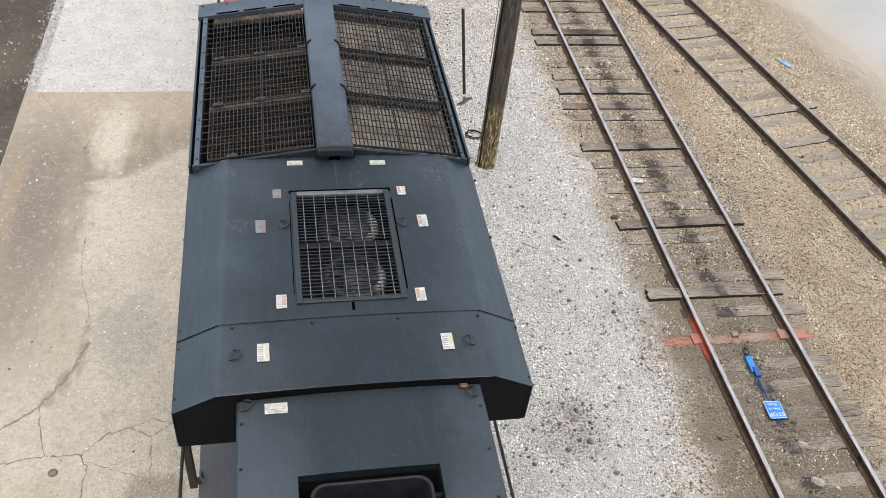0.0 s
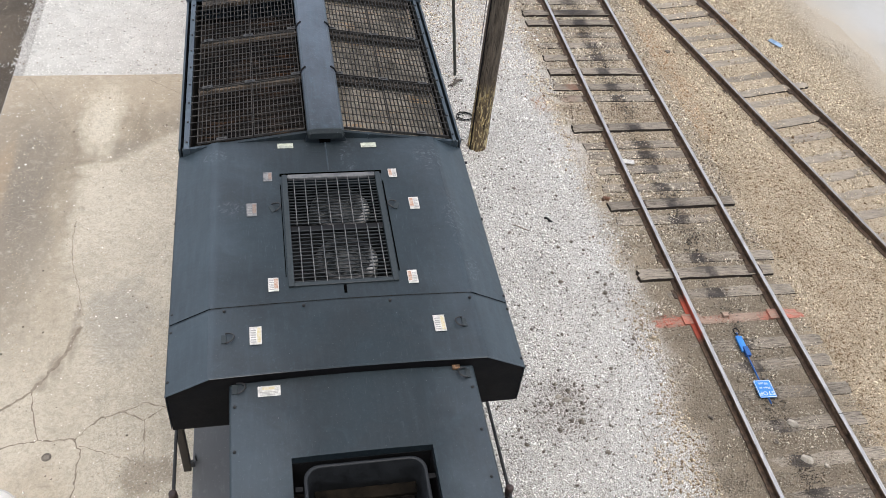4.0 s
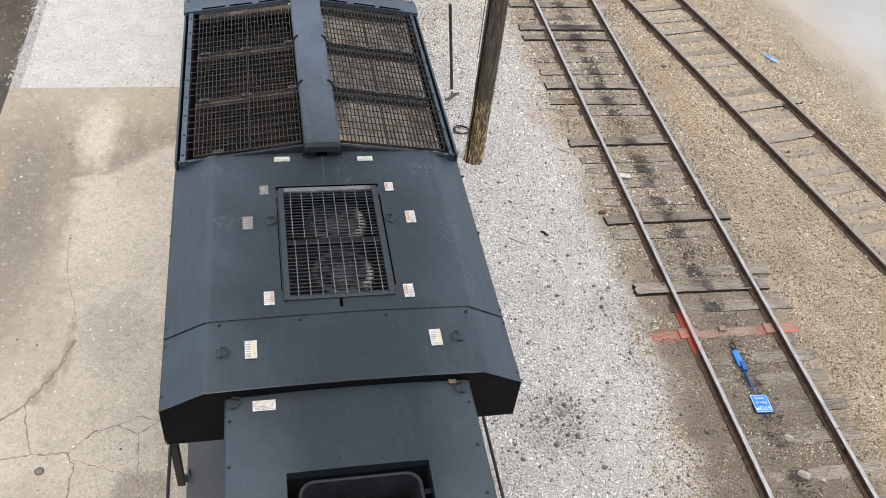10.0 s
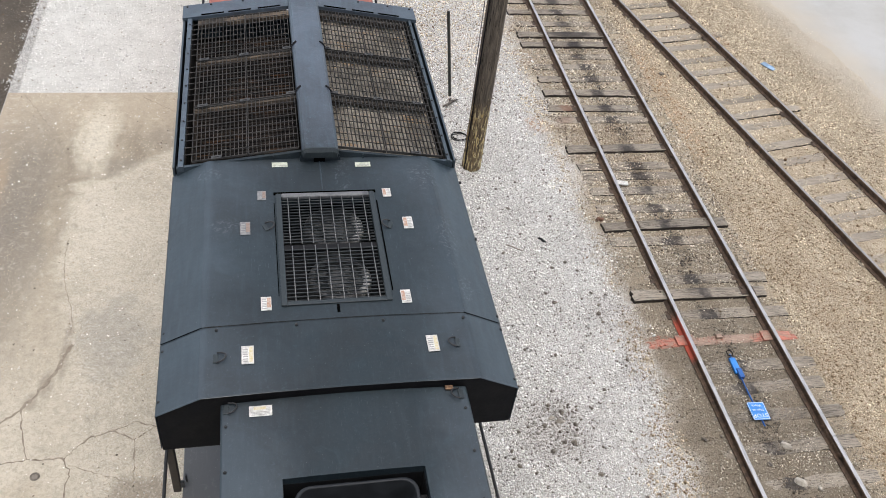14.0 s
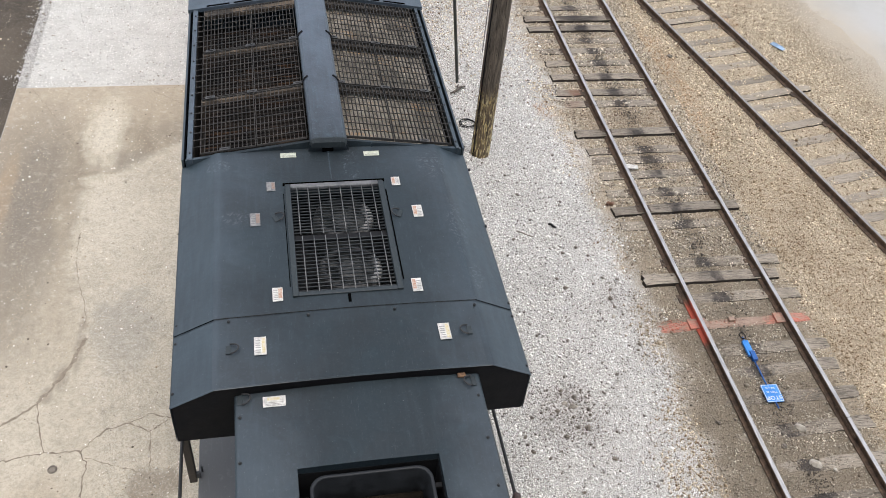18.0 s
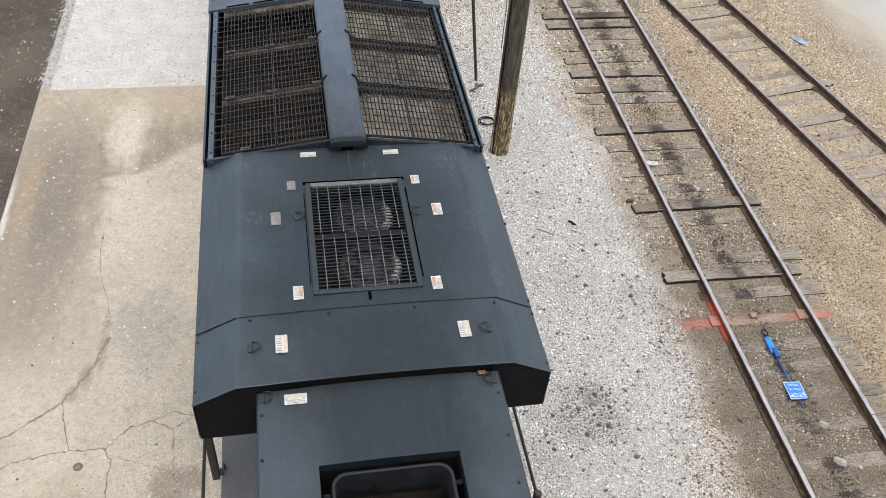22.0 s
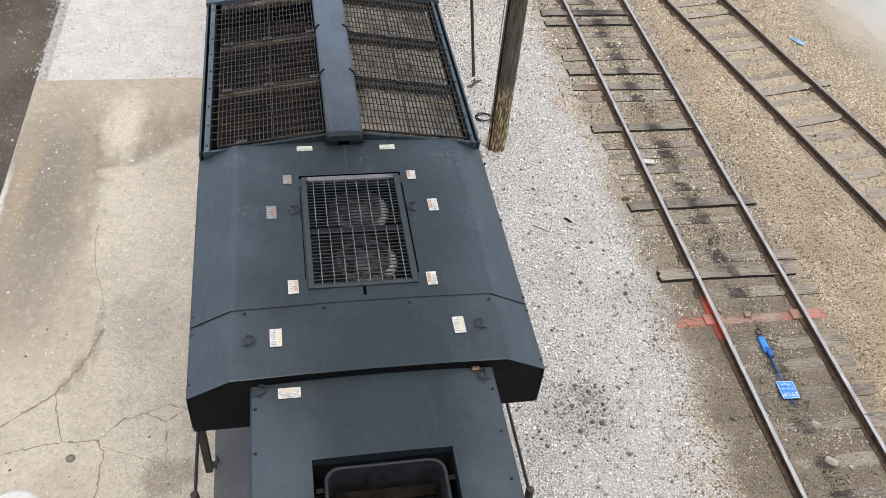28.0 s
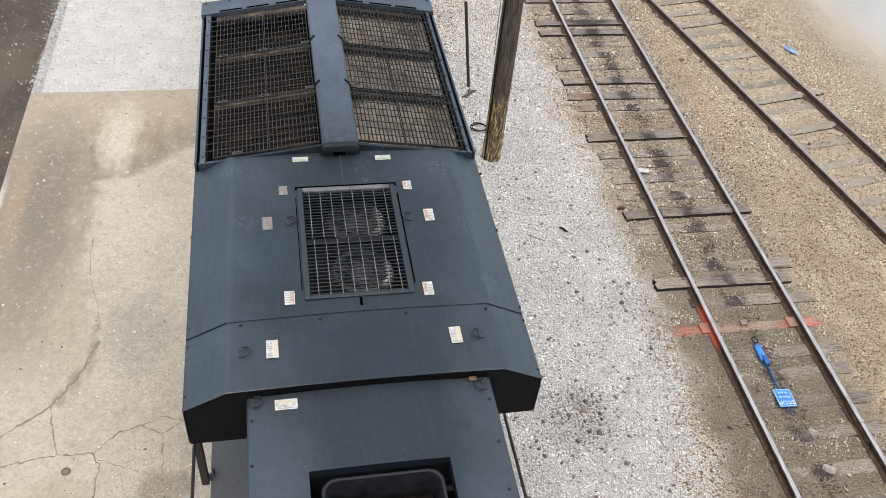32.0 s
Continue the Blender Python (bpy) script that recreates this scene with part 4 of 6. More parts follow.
bare1 = free_end | stub_end | on_tie1 & ((cover < -0.35 + 1.4 * shown) | (rng.random(N) < 0.15 + 0.65 * shown))
inner2 = (off2 > 0) & (off2 < 1.5)
bare2 = on_tie2 & inner2 & ((cover < -0.2) | (rng.random(N) < 0.35))
to_apron = 14.7 - 0.13 * xy[:, 1] - xy[:, 0]
to_apron += 0.35 * wave(xy[:, 0], xy[:, 1], 1.7, 2.0)
on_apron = (to_apron < -0.5) | (rng.random(N) < 0.96 * np.clip(1 - (to_apron + 0.35) / 1.25, 0, 1))
keep = ~(on_rail | washed | bare1 | bare2 | on_apron)
height = np.where(on_tie1, np.maximum(top1, 0.0), np.where(on_tie2, 0.03, np.where(t1, 0.014, 0.003))) + rng.uniform(-0.002, 0.008, N)
size = rng.lognormal(math.log(0.0130), 0.36, N) * np.where(t1 & (xy[:, 1] < 5.0), 0.74, 1.0) * np.clip(0.55 + to_apron / 2.2, 0.42, 1.0)
thin = inner2 & (rng.random(N) < 0.55)
keep &= ~thin
for mask, material, name, label in ((white, WHITE_STONE, "white_gravel", "loose white limestone gravel beside the locomotive"),
                                    (t1, TRACK_STONE, "track_ballast", "soiled buff ballast between and beside the rails"),
                                    (~white & ~t1, BUFF_STONE, "buff_gravel", "loose buff gravel between the tracks")):
    k = mask & keep
    stones(name, xy[k], height[k], size[k] * (1.0 if name != "white_gravel" else 0.96), material, label, 7)
M = 56000
fx = np.stack([rng.uniform(5.0, 8.1, M), rng.uniform(-2.5, 15, M)], 1)
k = (np.abs(fx[:, 0] - 5.883) > 0.075) & (np.abs(fx[:, 0] - 7.388) > 0.075)
for y, top in T1:
    if top > 0.02:
        k &= (np.abs(fx[:, 1] - y) > 0.12) | (rng.random(M) < 0.12)
    elif 0 < y < 5.3:
        k &= (np.abs(fx[:, 1] - y) > 0.12) | (fx[:, 0] < 7.4) | (rng.random(M) < 0.2)
stones("track_fines", fx[k], np.full(k.sum(), 0.006), rng.lognormal(math.log(0.0068), 0.42, k.sum()), TRACK_STONE, "dirty fines trodden between the ties", 12)
dirt = []
for x, y, n, wide in ((3.45, 2.62, 190, 0.2), (3.3, 2.3, 120, 0.28), (3.6, 2.35, 80, 0.16), (4.85, 3.5, 70, 0.16), (4.6, 4.45, 34, 0.16), (4.85, 4.85, 20, 0.14), (3.8, 4.78, 16, 0.12), (2.9, 2.95, 26, 0.16), (2.65, 1.85, 24, 0.16), (5.35, 1.95, 60, 0.3), (3.65, 7.1, 10, 0.08), (5.0, 5.6, 30, 0.3), (3.9, 1.5, 22, 0.25)):
    dirt.append(np.stack([rng.normal(x, wide, n), rng.normal(y, wide, n)], 1))
dirt = np.concatenate(dirt + [np.stack([rng.uniform(2.2, 5.0, 230), rng.uniform(0.6, 8.0, 230)], 1)])
stones("soil_crumbs", dirt, np.full(len(dirt), 0.012), rng.lognormal(math.log(0.0092), 0.5, len(dirt)), CLOD, "dark soil crumbs trodden into white gravel", 17)
M = 28000
vx = np.stack([rng.uniform(-6.2, -1.4, M), rng.uniform(10.95, 17, M)], 1)
vx[:3200, 0] = -5.45 - rng.normal(0, 0.08, 3200)
k = (vx[:, 0] > -5.5 + 0.14 * wave(vx[:, 0] * 0, vx[:, 1], 6, 1) - np.abs(rng.normal(0, 0.12, M)) + 0.02)
stones("verge_gravel", vx[k], np.full(k.sum(), 0.005), rng.lognormal(math.log(0.0118), 0.42, k.sum()), VERGE_STONE, "fine bleached gravel along the roadside", 8)
M = 10000
sx = np.stack([rng.uniform(-5.5, -1.5, M), rng.uniform(0.5, 10.9, M)], 1)
k = (wave(sx[:, 0], sx[:, 1], 1.1, 6) > 0.05) | (sx[:, 0] < -4.6)
stones("slab_grit", sx[k], np.full(k.sum(), 0.022), rng.lognormal(math.log(0.005), 0.4, k.sum()), BUFF_STONE, "scattered grit on the concrete slab", 9)
M = 1700
px = np.stack([rng.uniform(-5.5, -1.6, M), rng.uniform(0.6, 10.8, M)], 1)
px[:140] = np.stack([-2.35 + rng.normal(0, 0.38, 140), 8.75 + rng.normal(0, 0.55, 140)], 1)
px[330:480] = np.stack([-2.35 + rng.normal(0, 0.3, 150), 1.9 + rng.normal(0, 0.35, 150)], 1)
k = (px[:, 0] > -5.5) & (px[:, 0] < -1.5)
stones("slab_pebbles", px[k], np.full(k.sum(), 0.024), rng.lognormal(math.log(0.0085), 0.45, k.sum()), SLAB_STONE, "scattered pale and dark pebbles on the concrete slab", 15)
M = 1900
ax = np.stack([rng.uniform(-9, -5.6, M), rng.uniform(6, 17, M)], 1)
stones("road_grit", ax, np.full(M, 0.0), rng.lognormal(math.log(0.0075), 0.5, M), BUFF_STONE, "scattered pale grit on the asphalt", 10)


# ---- the locomotive ----
YAW = 0.62


def local(x, y):
    """A place in the yard, in the locomotive's own space."""
    p = pose(-0.03, 0, 0, 0, 0, YAW).inverted() @ Vector((x, y, 0))
    return p.x, p.y


loco = thing("locomotive", -0.03, 0, 0, "slate-grey diesel locomotive with dusty screened radiators and wide roof hatches", "locomotive", turn=YAW)
W1, W2, Z0, Z1, Z2 = 1.505, 1.14, 3.81, 4.31, 4.50


def roof_z(x):
    """Height of the hatch roof: flat crown, sloped shoulders."""
    a = abs(x)
    if a > W2:
        return Z2 + (Z1 - Z2) * (a - W2) / (W1 - W2)
    return Z2 + 0.028 * (1 - (a / W2) ** 2)


GC, GX, GY0, GY1 = 0.022, 0.45, 0.90, 2.325


def hatch(name, y0, y1, hole=None, lift=0.0):
    """A bent roof cover with skirts; hole: the opening's half width and its two ends."""
    cols = [-W1, -W1 + 0.012, -1.19, -W2 - 0.015, -W2 + 0.04, GC - 0.45, GC, GC + 0.45, W2 - 0.04, W2 + 0.015, 1.19, W1 - 0.012, W1]
    rows = [y0, y1] if not hole else [y0, hole[1], hole[2], y1]
    bm = bmesh.new()
    drop = lambda x: 0.006 if abs(x) == W1 else 0.0
    grid = [[bm.verts.new((x, y, roof_z(x) - drop(x) + lift)) for x in cols] for y in rows]
    n = len(cols)
    for j, (a, b) in enumerate(zip(grid, grid[1:])):
        for i in range(n - 1):
            if hole and j == 1 and 5 <= i <= 6:
                continue
            bm.faces.new((a[i], a[i + 1], b[i + 1], b[i]))
    for i in (0, n - 1):
        foot = [bm.verts.new((cols[i], y, Z0)) for y in rows]
        for j in range(len(rows) - 1):
            bm.faces.new((grid[j][i], grid[j + 1][i], foot[j + 1], foot[j]))
    if hole:
        rim = [grid[1][5], grid[1][6], grid[1][7], grid[2][7], grid[2][6], grid[2][5]]
        low = [bm.verts.new(v.co - Vector((0, 0, 0.1))) for v in rim]
        for i in range(6):
            bm.faces.new((rim[i], rim[(i + 1) % 6], low[(i + 1) % 6], low[i]))
    for v in bm.verts:
        v.co.z += 0.004 * noise.noise(Vector((v.co.x * 1.4, v.co.y * 1.4, 3)))
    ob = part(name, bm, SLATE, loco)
    return ob


hatch("front_hatch", -0.03, 0.70)
hatch("fan_hatch", 0.706, 2.98, (GX, GY0, GY1), 0.003)


def band(y0, y1, h, name, material, label=""):
    """A folded seam that follows the roof."""
    xs = [-W1, -1.3, -W2, -0.6, 0.0, 0.6, W2, 1.3, W1]
    bm = bmesh.new()
    for a, b in zip(xs, xs[1:]):
        v = [bm.verts.new(p) for p in ((a, y0, roof_z(a) + 0.001), (b, y0, roof_z(b) + 0.001), (b, y1, roof_z(b) + 0.001), (a, y1, roof_z(a) + 0.001))]
        u = [bm.verts.new(q.co + Vector((0, 0.006 * s, h))) for q, s in zip(v, (1, 1, -1, -1))]
        bm.faces.new(u)
        for i in range(4):
            bm.faces.new((v[i], v[(i + 1) % 4], u[(i + 1) % 4], u[i]))
    return part(name, bm, material, loco, label)


band(0.703, 0.738, 0.0012, "seam", SLATE)
crown = bmesh.new()
for a, b in ((-W2, -0.6), (-0.6, 0.0), (0.0, 0.6), (0.6, W2)):
    crown.faces.new([crown.verts.new((x, y, roof_z(x) + 0.006)) for x, y in ((a, 0.694), (b, 0.694), (b, 0.700), (a, 0.700))])
part("seam_gap", crown, DARK, loco)
for s in (-1, 1):
    a, b = sorted((s * W2, s * (W1 - 0.005)))
    gap = bmesh.new()
    q = [gap.verts.new((x, y, roof_z(x) + 0.0075)) for x, y in ((a, 0.692), (b, 0.692), (b, 0.702), (a, 0.702))]
    gap.faces.new(q)
    part("seam_gap", gap, VOID, loco)
band(-0.044, -0.024, 0.002, "front_lip", SLATE)
face = [(-W1 + 0.008, Z0), (W1 - 0.008, Z0), (W1 - 0.008, Z1 - 0.012), (W2, Z2 - 0.012), (0, Z2 + 0.012), (-W2, Z2 - 0.012), (-W1 + 0.008, Z1 - 0.012)]
part("end_panel", prism(face, -0.018, 0.01), BLACK, loco, "black painted overhang end")
part("overhang_floor", boxed((-W1 + 0.01, W1 - 0.01, -0.01, 6.27, Z0, Z0 + 0.03)), BLACK, loco)
part("rear_hood", boxed((-0.985, 0.985, 0.02, 6.25, 1.75, Z0)), SLATE, loco)
for s in (-1, 1):
    part("side_panel", boxed((*sorted((s * (W1 - 0.031), s * (W1 - 0.008))), 2.98, 6.27, Z0, 4.43), bevel=0.003), SLATE, loco)
part("rear_wall", boxed((-W1 + 0.02, W1 - 0.02, 6.23, 6.26, Z0, 4.42)), SLATE, loco)


def hood_z(x):
    """Height of the engine hood: an arched top with rounded edges."""
    a = abs(x - 0.018) / 1.008
    return 4.445 - 0.040 * a ** 2.2 - (0.012 if a > 0.99 else 0)


def engine_hood():
    """The narrow hood over the engine, with a well cut round the exhaust."""
    cols = [-0.99, -0.975, -0.88, -0.532, -0.3, 0, 0.3, 0.552, 0.88, 1.011, 1.026]
    hz = hood_z
    rows = [-10.0, -2.05, -0.785, -0.042]
    bm = bmesh.new()
    grid = [[bm.verts.new((x, y, hz(x))) for x in cols] for y in rows]
    for j, (a, b) in enumerate(zip(grid, grid[1:])):
        for i in range(len(cols) - 1):
            if j == 1 and 3 <= i <= 6:
                continue
            bm.faces.new((a[i], a[i + 1], b[i + 1], b[i]))
    for i in (0, -1):
        foot = [bm.verts.new((cols[i], y, 1.75)) for y in rows]
        for j in range(3):
            bm.faces.new((grid[j][i], grid[j + 1][i], foot[j + 1], foot[j]))
    bm.faces.new([*grid[0], bm.verts.new((1.026, -10, 1.75)), bm.verts.new((-0.99, -10, 1.75))])
    rim = grid[1][3:8] + grid[2][3:8][::-1]
    low = [bm.verts.new((v.co.x, v.co.y, 3.9)) for v in rim]
    for i in range(len(rim)):
        bm.faces.new((rim[i], rim[(i + 1) % len(rim)], low[(i + 1) % len(rim)], low[i]))
    hood = part("engine_hood", bm, SLATE, loco)
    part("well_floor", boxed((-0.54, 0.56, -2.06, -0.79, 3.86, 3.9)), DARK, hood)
    for x0, x1, y0, y1 in ((-0.5305, -0.528, -2.04, -0.789), (0.548, 0.5505, -2.04, -0.789), (-0.528, 0.548, -0.7885, -0.7865), (-0.528, 0.548, -2.045, -2.04)):
        part("well_lining", boxed((x0, x1, y0, y1, 3.9, 4.36)), BLACK, hood, "sooty lining of the exhaust well")
    return hood


hood = engine_hood()


def exhaust():
    """Rounded rectangular stack: thick turned-over rim, baffles within."""
    cx, cy = 0.015, -1.375
    bm = bmesh.new()
    rings = []
    for w, d, r, z in ((0.44, 0.50, 0.11, 3.9), (0.455, 0.515, 0.115, 4.36), (0.468, 0.528, 0.12, 4.40), (0.464, 0.524, 0.118, 4.412), (0.444, 0.504, 0.106, 4.414), (0.438, 0.498, 0.10, 4.405), (0.418, 0.478, 0.09, 3.95)):
        rings.append([bm.verts.new((cx + x, cy + y, z)) for x, y in rounded(w, d, r)])
    n = len(rings[0])
    for a, b in zip(rings, rings[1:]):
        for k in range(n):
            bm.faces.new((a[k], a[(k + 1) % n], b[(k + 1) % n], b[k]))
    stack = part("exhaust_chimney", bm, plain("sooty_stack_rim", (0.006, 0.007, 0.008), (0.014, 0.016, 0.018), 8, 0.6, spec=0.4), loco, "sooty rounded exhaust stack", smooth=True)
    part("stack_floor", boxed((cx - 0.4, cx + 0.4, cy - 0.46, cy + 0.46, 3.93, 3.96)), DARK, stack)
    for y, z in ((-1.02, 4.22), (-1.2, 4.16), (-1.42, 4.12), (-1.62, 4.1)):
        part("baffle", boxed((cx - 0.39, cx + 0.39, y - 0.05, y + 0.05, z - 0.02, z + 0.02), bevel=0.01), plain("burnt_baffle", (0.003, 0.0027, 0.0022), (0.015, 0.0115, 0.0078), 5, 0.95, spec=0.05), stack, "burnt brown baffle")
    for s in (-1, 1):
        part("bracket", boxed((min(cx + s * 0.475, cx + s * 0.53), max(cx + s * 0.475, cx + s * 0.53), -1.02, -0.98, 4.33, 4.345)), BLACK, stack)


exhaust()

# walkways, handrails, running gear
for s in (-1, 1):
    x0, x1 = sorted((s * 0.985, s * 1.575))
    part("walkway", boxed((x0, x1, -10.0, 7.4, 1.70, 1.75), bevel=0.008), DECK, loco, "scuffed grey walkway plate")
part("underframe", boxed((-1.45, 1.45, -10.0, 7.3, 1.15, 1.70), (-1.0, 1.0, -6.5, 0.5, 0.5, 1.15)), BLACK, loco)
part("rear_platform", boxed((-1.5, 1.5, 6.3, 7.4, 1.70, 1.752)), DECK, loco)
wheel_bm = bmesh.new()
bmesh.ops.create_cone(wheel_bm, cap_ends=True, segments=28, radius1=0.53, radius2=0.53, depth=0.13, matrix=Matrix.Rotation(radians(90), 4, "Y"))
bmesh.ops.create_cone(wheel_bm, cap_ends=True, segments=28, radius1=0.56, radius2=0.56, depth=0.03, matrix=Matrix.Translation((-0.06, 0, 0)) @ Matrix.Rotation(radians(90), 4, "Y"))
wheel = None
for y in (-8.6, -7.0, -5.4, 2.0, 3.6, 5.2):
    for s in (-1, 1):
        m = pose(s * 0.7525, y, 0.705, 0, 0, 0 if s > 0 else 180)
        if wheel is None:
            wheel = part("wheel", wheel_bm, RUSTY, loco)
            wheel.matrix_basis = m
        else:
            again(wheel, m, loco)
for y in (-7.0, 3.6):
    for s in (-1, 1):
        part("bogie_frame", boxed((s * 1.0 - 0.08, s * 1.0 + 0.08, y - 2.3, y + 2.3, 0.6, 1.12), bevel=0.04), BLACK, loco)
for s, ys in ((-1, 0.03), (1, -0.29)):
    x = -1.635 if s < 0 else 1.555
    rail = part("handrail", tube([(x, -10, 2.65), (x, 6.9, 2.65)], 0.017), BOLT, loco, "thin dark steel handrail", smooth=True)
    for k in range(-5, 1):
        y = ys + 1.75 * k
        post = part("stanchion", tube([(x, y, 1.6), (x, y, 2.6)], 0.02), BLACK, loco, smooth=True)
        part("collar", tube([(x, y - 0.0, 2.56), (x, y, 2.61), (x, y, 2.70), (x, y, 2.715)], [0.034, 0.042, 0.042, 0.03]), plain("brown_collar", (0.03, 0.02, 0.018), (0.07, 0.045, 0.04), 20, 0.6), post, "dark brown handrail collar", smooth=True)
part("corner_post", boxed((-1.67, -1.59, 0.85, 0.93, 1.70, 2.62), bevel=0.008), plain("brown_post", (0.055, 0.045, 0.035), (0.09, 0.075, 0.06), 10, 0.7), loco, "dark brown post under the overhang")
part("post_bracket", boxed((-1.59, -1.55, 0.87, 0.90, 1.75, 1.85), (-1.545, -1.53, 0.94, 0.97, 1.75, 1.86)), STEEL, loco)


# fan hatch grille
ROD = plain("bright_grille_rod", (0.10, 0.10, 0.097), (0.20, 0.20, 0.193), 12, 0.5, 0.3)
SLAT = plain("oily_grille_slat", (0.011, 0.014, 0.0145), (0.034, 0.039, 0.039), 9, 0.55, 0.2)


def intake_grille():
    z = 4.535
    surround = part("grille_frame", boxed((-0.49, -0.438, 0.868, 2.375, z - 0.03, z + 0.012), (0.438, 0.49, 0.868, 2.375, z - 0.03, z + 0.012), (-0.438, 0.438, 0.868, 0.912, z - 0.03, z + 0.010), bevel=0.005), FRAME, loco, "raised steel grille frame")
    surround.location.x = GC
    # Paler paint here stands in for the glint on the bar's bevel.
    part("rear_bar", boxed((-0.438, 0.438, 2.315, 2.375, z - 0.03, z + 0.016), bevel=0.012), plain("rubbed_bar_paint", (0.05, 0.052, 0.054), (0.15, 0.15, 0.148), 7, 0.5), surround, "rear bar of the frame with its highlight painted pale")
    bar = part("cross_bar", boxed((-0.438, 0.438, 1.605, 1.665, z - 0.075, z - 0.03)), BLACK, surround)
    slat = None
    for lo, hi in ((0.92, 1.61), (1.67, 2.305)):
        for i in range(15):
            y = lo + (hi - lo) * (i + 0.5) / 15
            m = pose(0, y, z - 0.022, 8 * math.sin(i * 7.3), 0, 0.5 * math.sin(i * 3.1))
            if slat is None:
                slat = part("slat", boxed((-0.438, 0.438, -0.0052, 0.0052, -0.005, 0.005)), SLAT, surround, "thin grey grille slat")
                slat.matrix_basis = m
            else:
                again(slat, m, surround)
    for lo, hi, shift in ((0.912, 1.625, 0.012), (1.65, 2.315, 0.0)):
        for i in range(8):
            x = -0.375 + 0.107 * i + shift
            part("rod", tube([(x, lo, z + 0.0), (x, hi, z + 0.0)], 0.005, 6), ROD, surround, smooth=True)
    for s in (-1, 1):
        part("hinge_gap", boxed((s * 0.508 - (0.006 if s > 0 else 0.0035), s * 0.508 + (0.006 if s > 0 else 0.0035), 1.0, 2.25, 4.50, roof_z(0.51) + 0.0065)), VOID, surround)
    part("hinge_gap", boxed((-0.51, 0.51, 2.377, 2.408, 4.50, 4.5355)), VOID, surround)
    part("latch_slot", boxed((-0.012, 0.014, 0.765, 0.86, 4.50, 4.5355)), VOID, surround)
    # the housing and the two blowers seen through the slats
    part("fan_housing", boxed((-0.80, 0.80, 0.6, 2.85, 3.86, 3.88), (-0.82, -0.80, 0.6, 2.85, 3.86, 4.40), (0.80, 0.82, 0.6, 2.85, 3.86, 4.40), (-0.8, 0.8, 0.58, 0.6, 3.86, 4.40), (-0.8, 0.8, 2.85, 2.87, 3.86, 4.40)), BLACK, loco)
    for cy in (1.47, 2.19):
        bm = bmesh.new()
        rings = []
        lip = bmesh.new()
        for k in range(40):
            a0, a1 = k * math.tau / 40, (k + 1) * math.tau / 40
            for (r0, h0), (r1, h1) in zip(((0.306, 4.19), (0.297, 4.232), (0.265, 4.256), (0.238, 4.244)), ((0.297, 4.232), (0.265, 4.256), (0.238, 4.244), (0.224, 4.18))):
                lip.faces.new([lip.verts.new((0.10 + r * math.cos(a), cy + r * math.sin(a), h)) for r, h, a in ((r0, h0, a0), (r0, h0, a1), (r1, h1, a1), (r1, h1, a0))])
        bmesh.ops.remove_doubles(lip, verts=lip.verts, dist=0.0005)
        for r, h in ((0.31, 3.88), (0.31, 4.17), (0.297, 4.22), (0.265, 4.25), (0.24, 4.24), (0.222, 4.16), (0.12, 4.14), (0.115, 4.22), (0.06, 4.23)):
            rings.append([bm.verts.new((0.10 + r * math.cos(k * math.tau / 40), cy + r * math.sin(k * math.tau / 40), h)) for k in range(40)])
        for a, b in zip(rings, rings[1:]):
            for k in range(40):
                bm.faces.new((a[k], a[(k + 1) % 40], b[(k + 1) % 40], b[k]))
        bm.faces.new(rings[-1])
        drum = part("blower", bm, DRUM, loco, "pale grey blower drum behind the grille", smooth=True)
        part("lip", lip, LIP, drum, "bell-mouth lip with a painted bright crescent", smooth=True)
        for k in range(9):
            a = k * math.tau / 9
            blade = boxed((0.122, 0.218, -0.035, 0.035, 0, 0.006))
            bmesh.ops.transform(blade, matrix=Matrix.Translation((0.10, cy, 4.18)) @ Matrix.Rotation(a, 4, "Z") @ Matrix.Rotation(radians(28), 4, "X"), verts=blade.verts)
            part("blade", blade, SLAT, drum)


intake_grille()


# radiator screens: bar gratings over the cores
SY = [2.985, 3.97, 4.925, 5.90]
ZI, ZO, XI, XM, XE, XO = 4.645, 4.468, 0.20, 0.728, 1.30, 1.385
TILT = math.degrees(math.atan((ZI - ZO) / (1.425 - XI)))


def slope_z(x):
    return ZI - (ZI - ZO) * (abs(x) - XI) / (1.425 - XI)


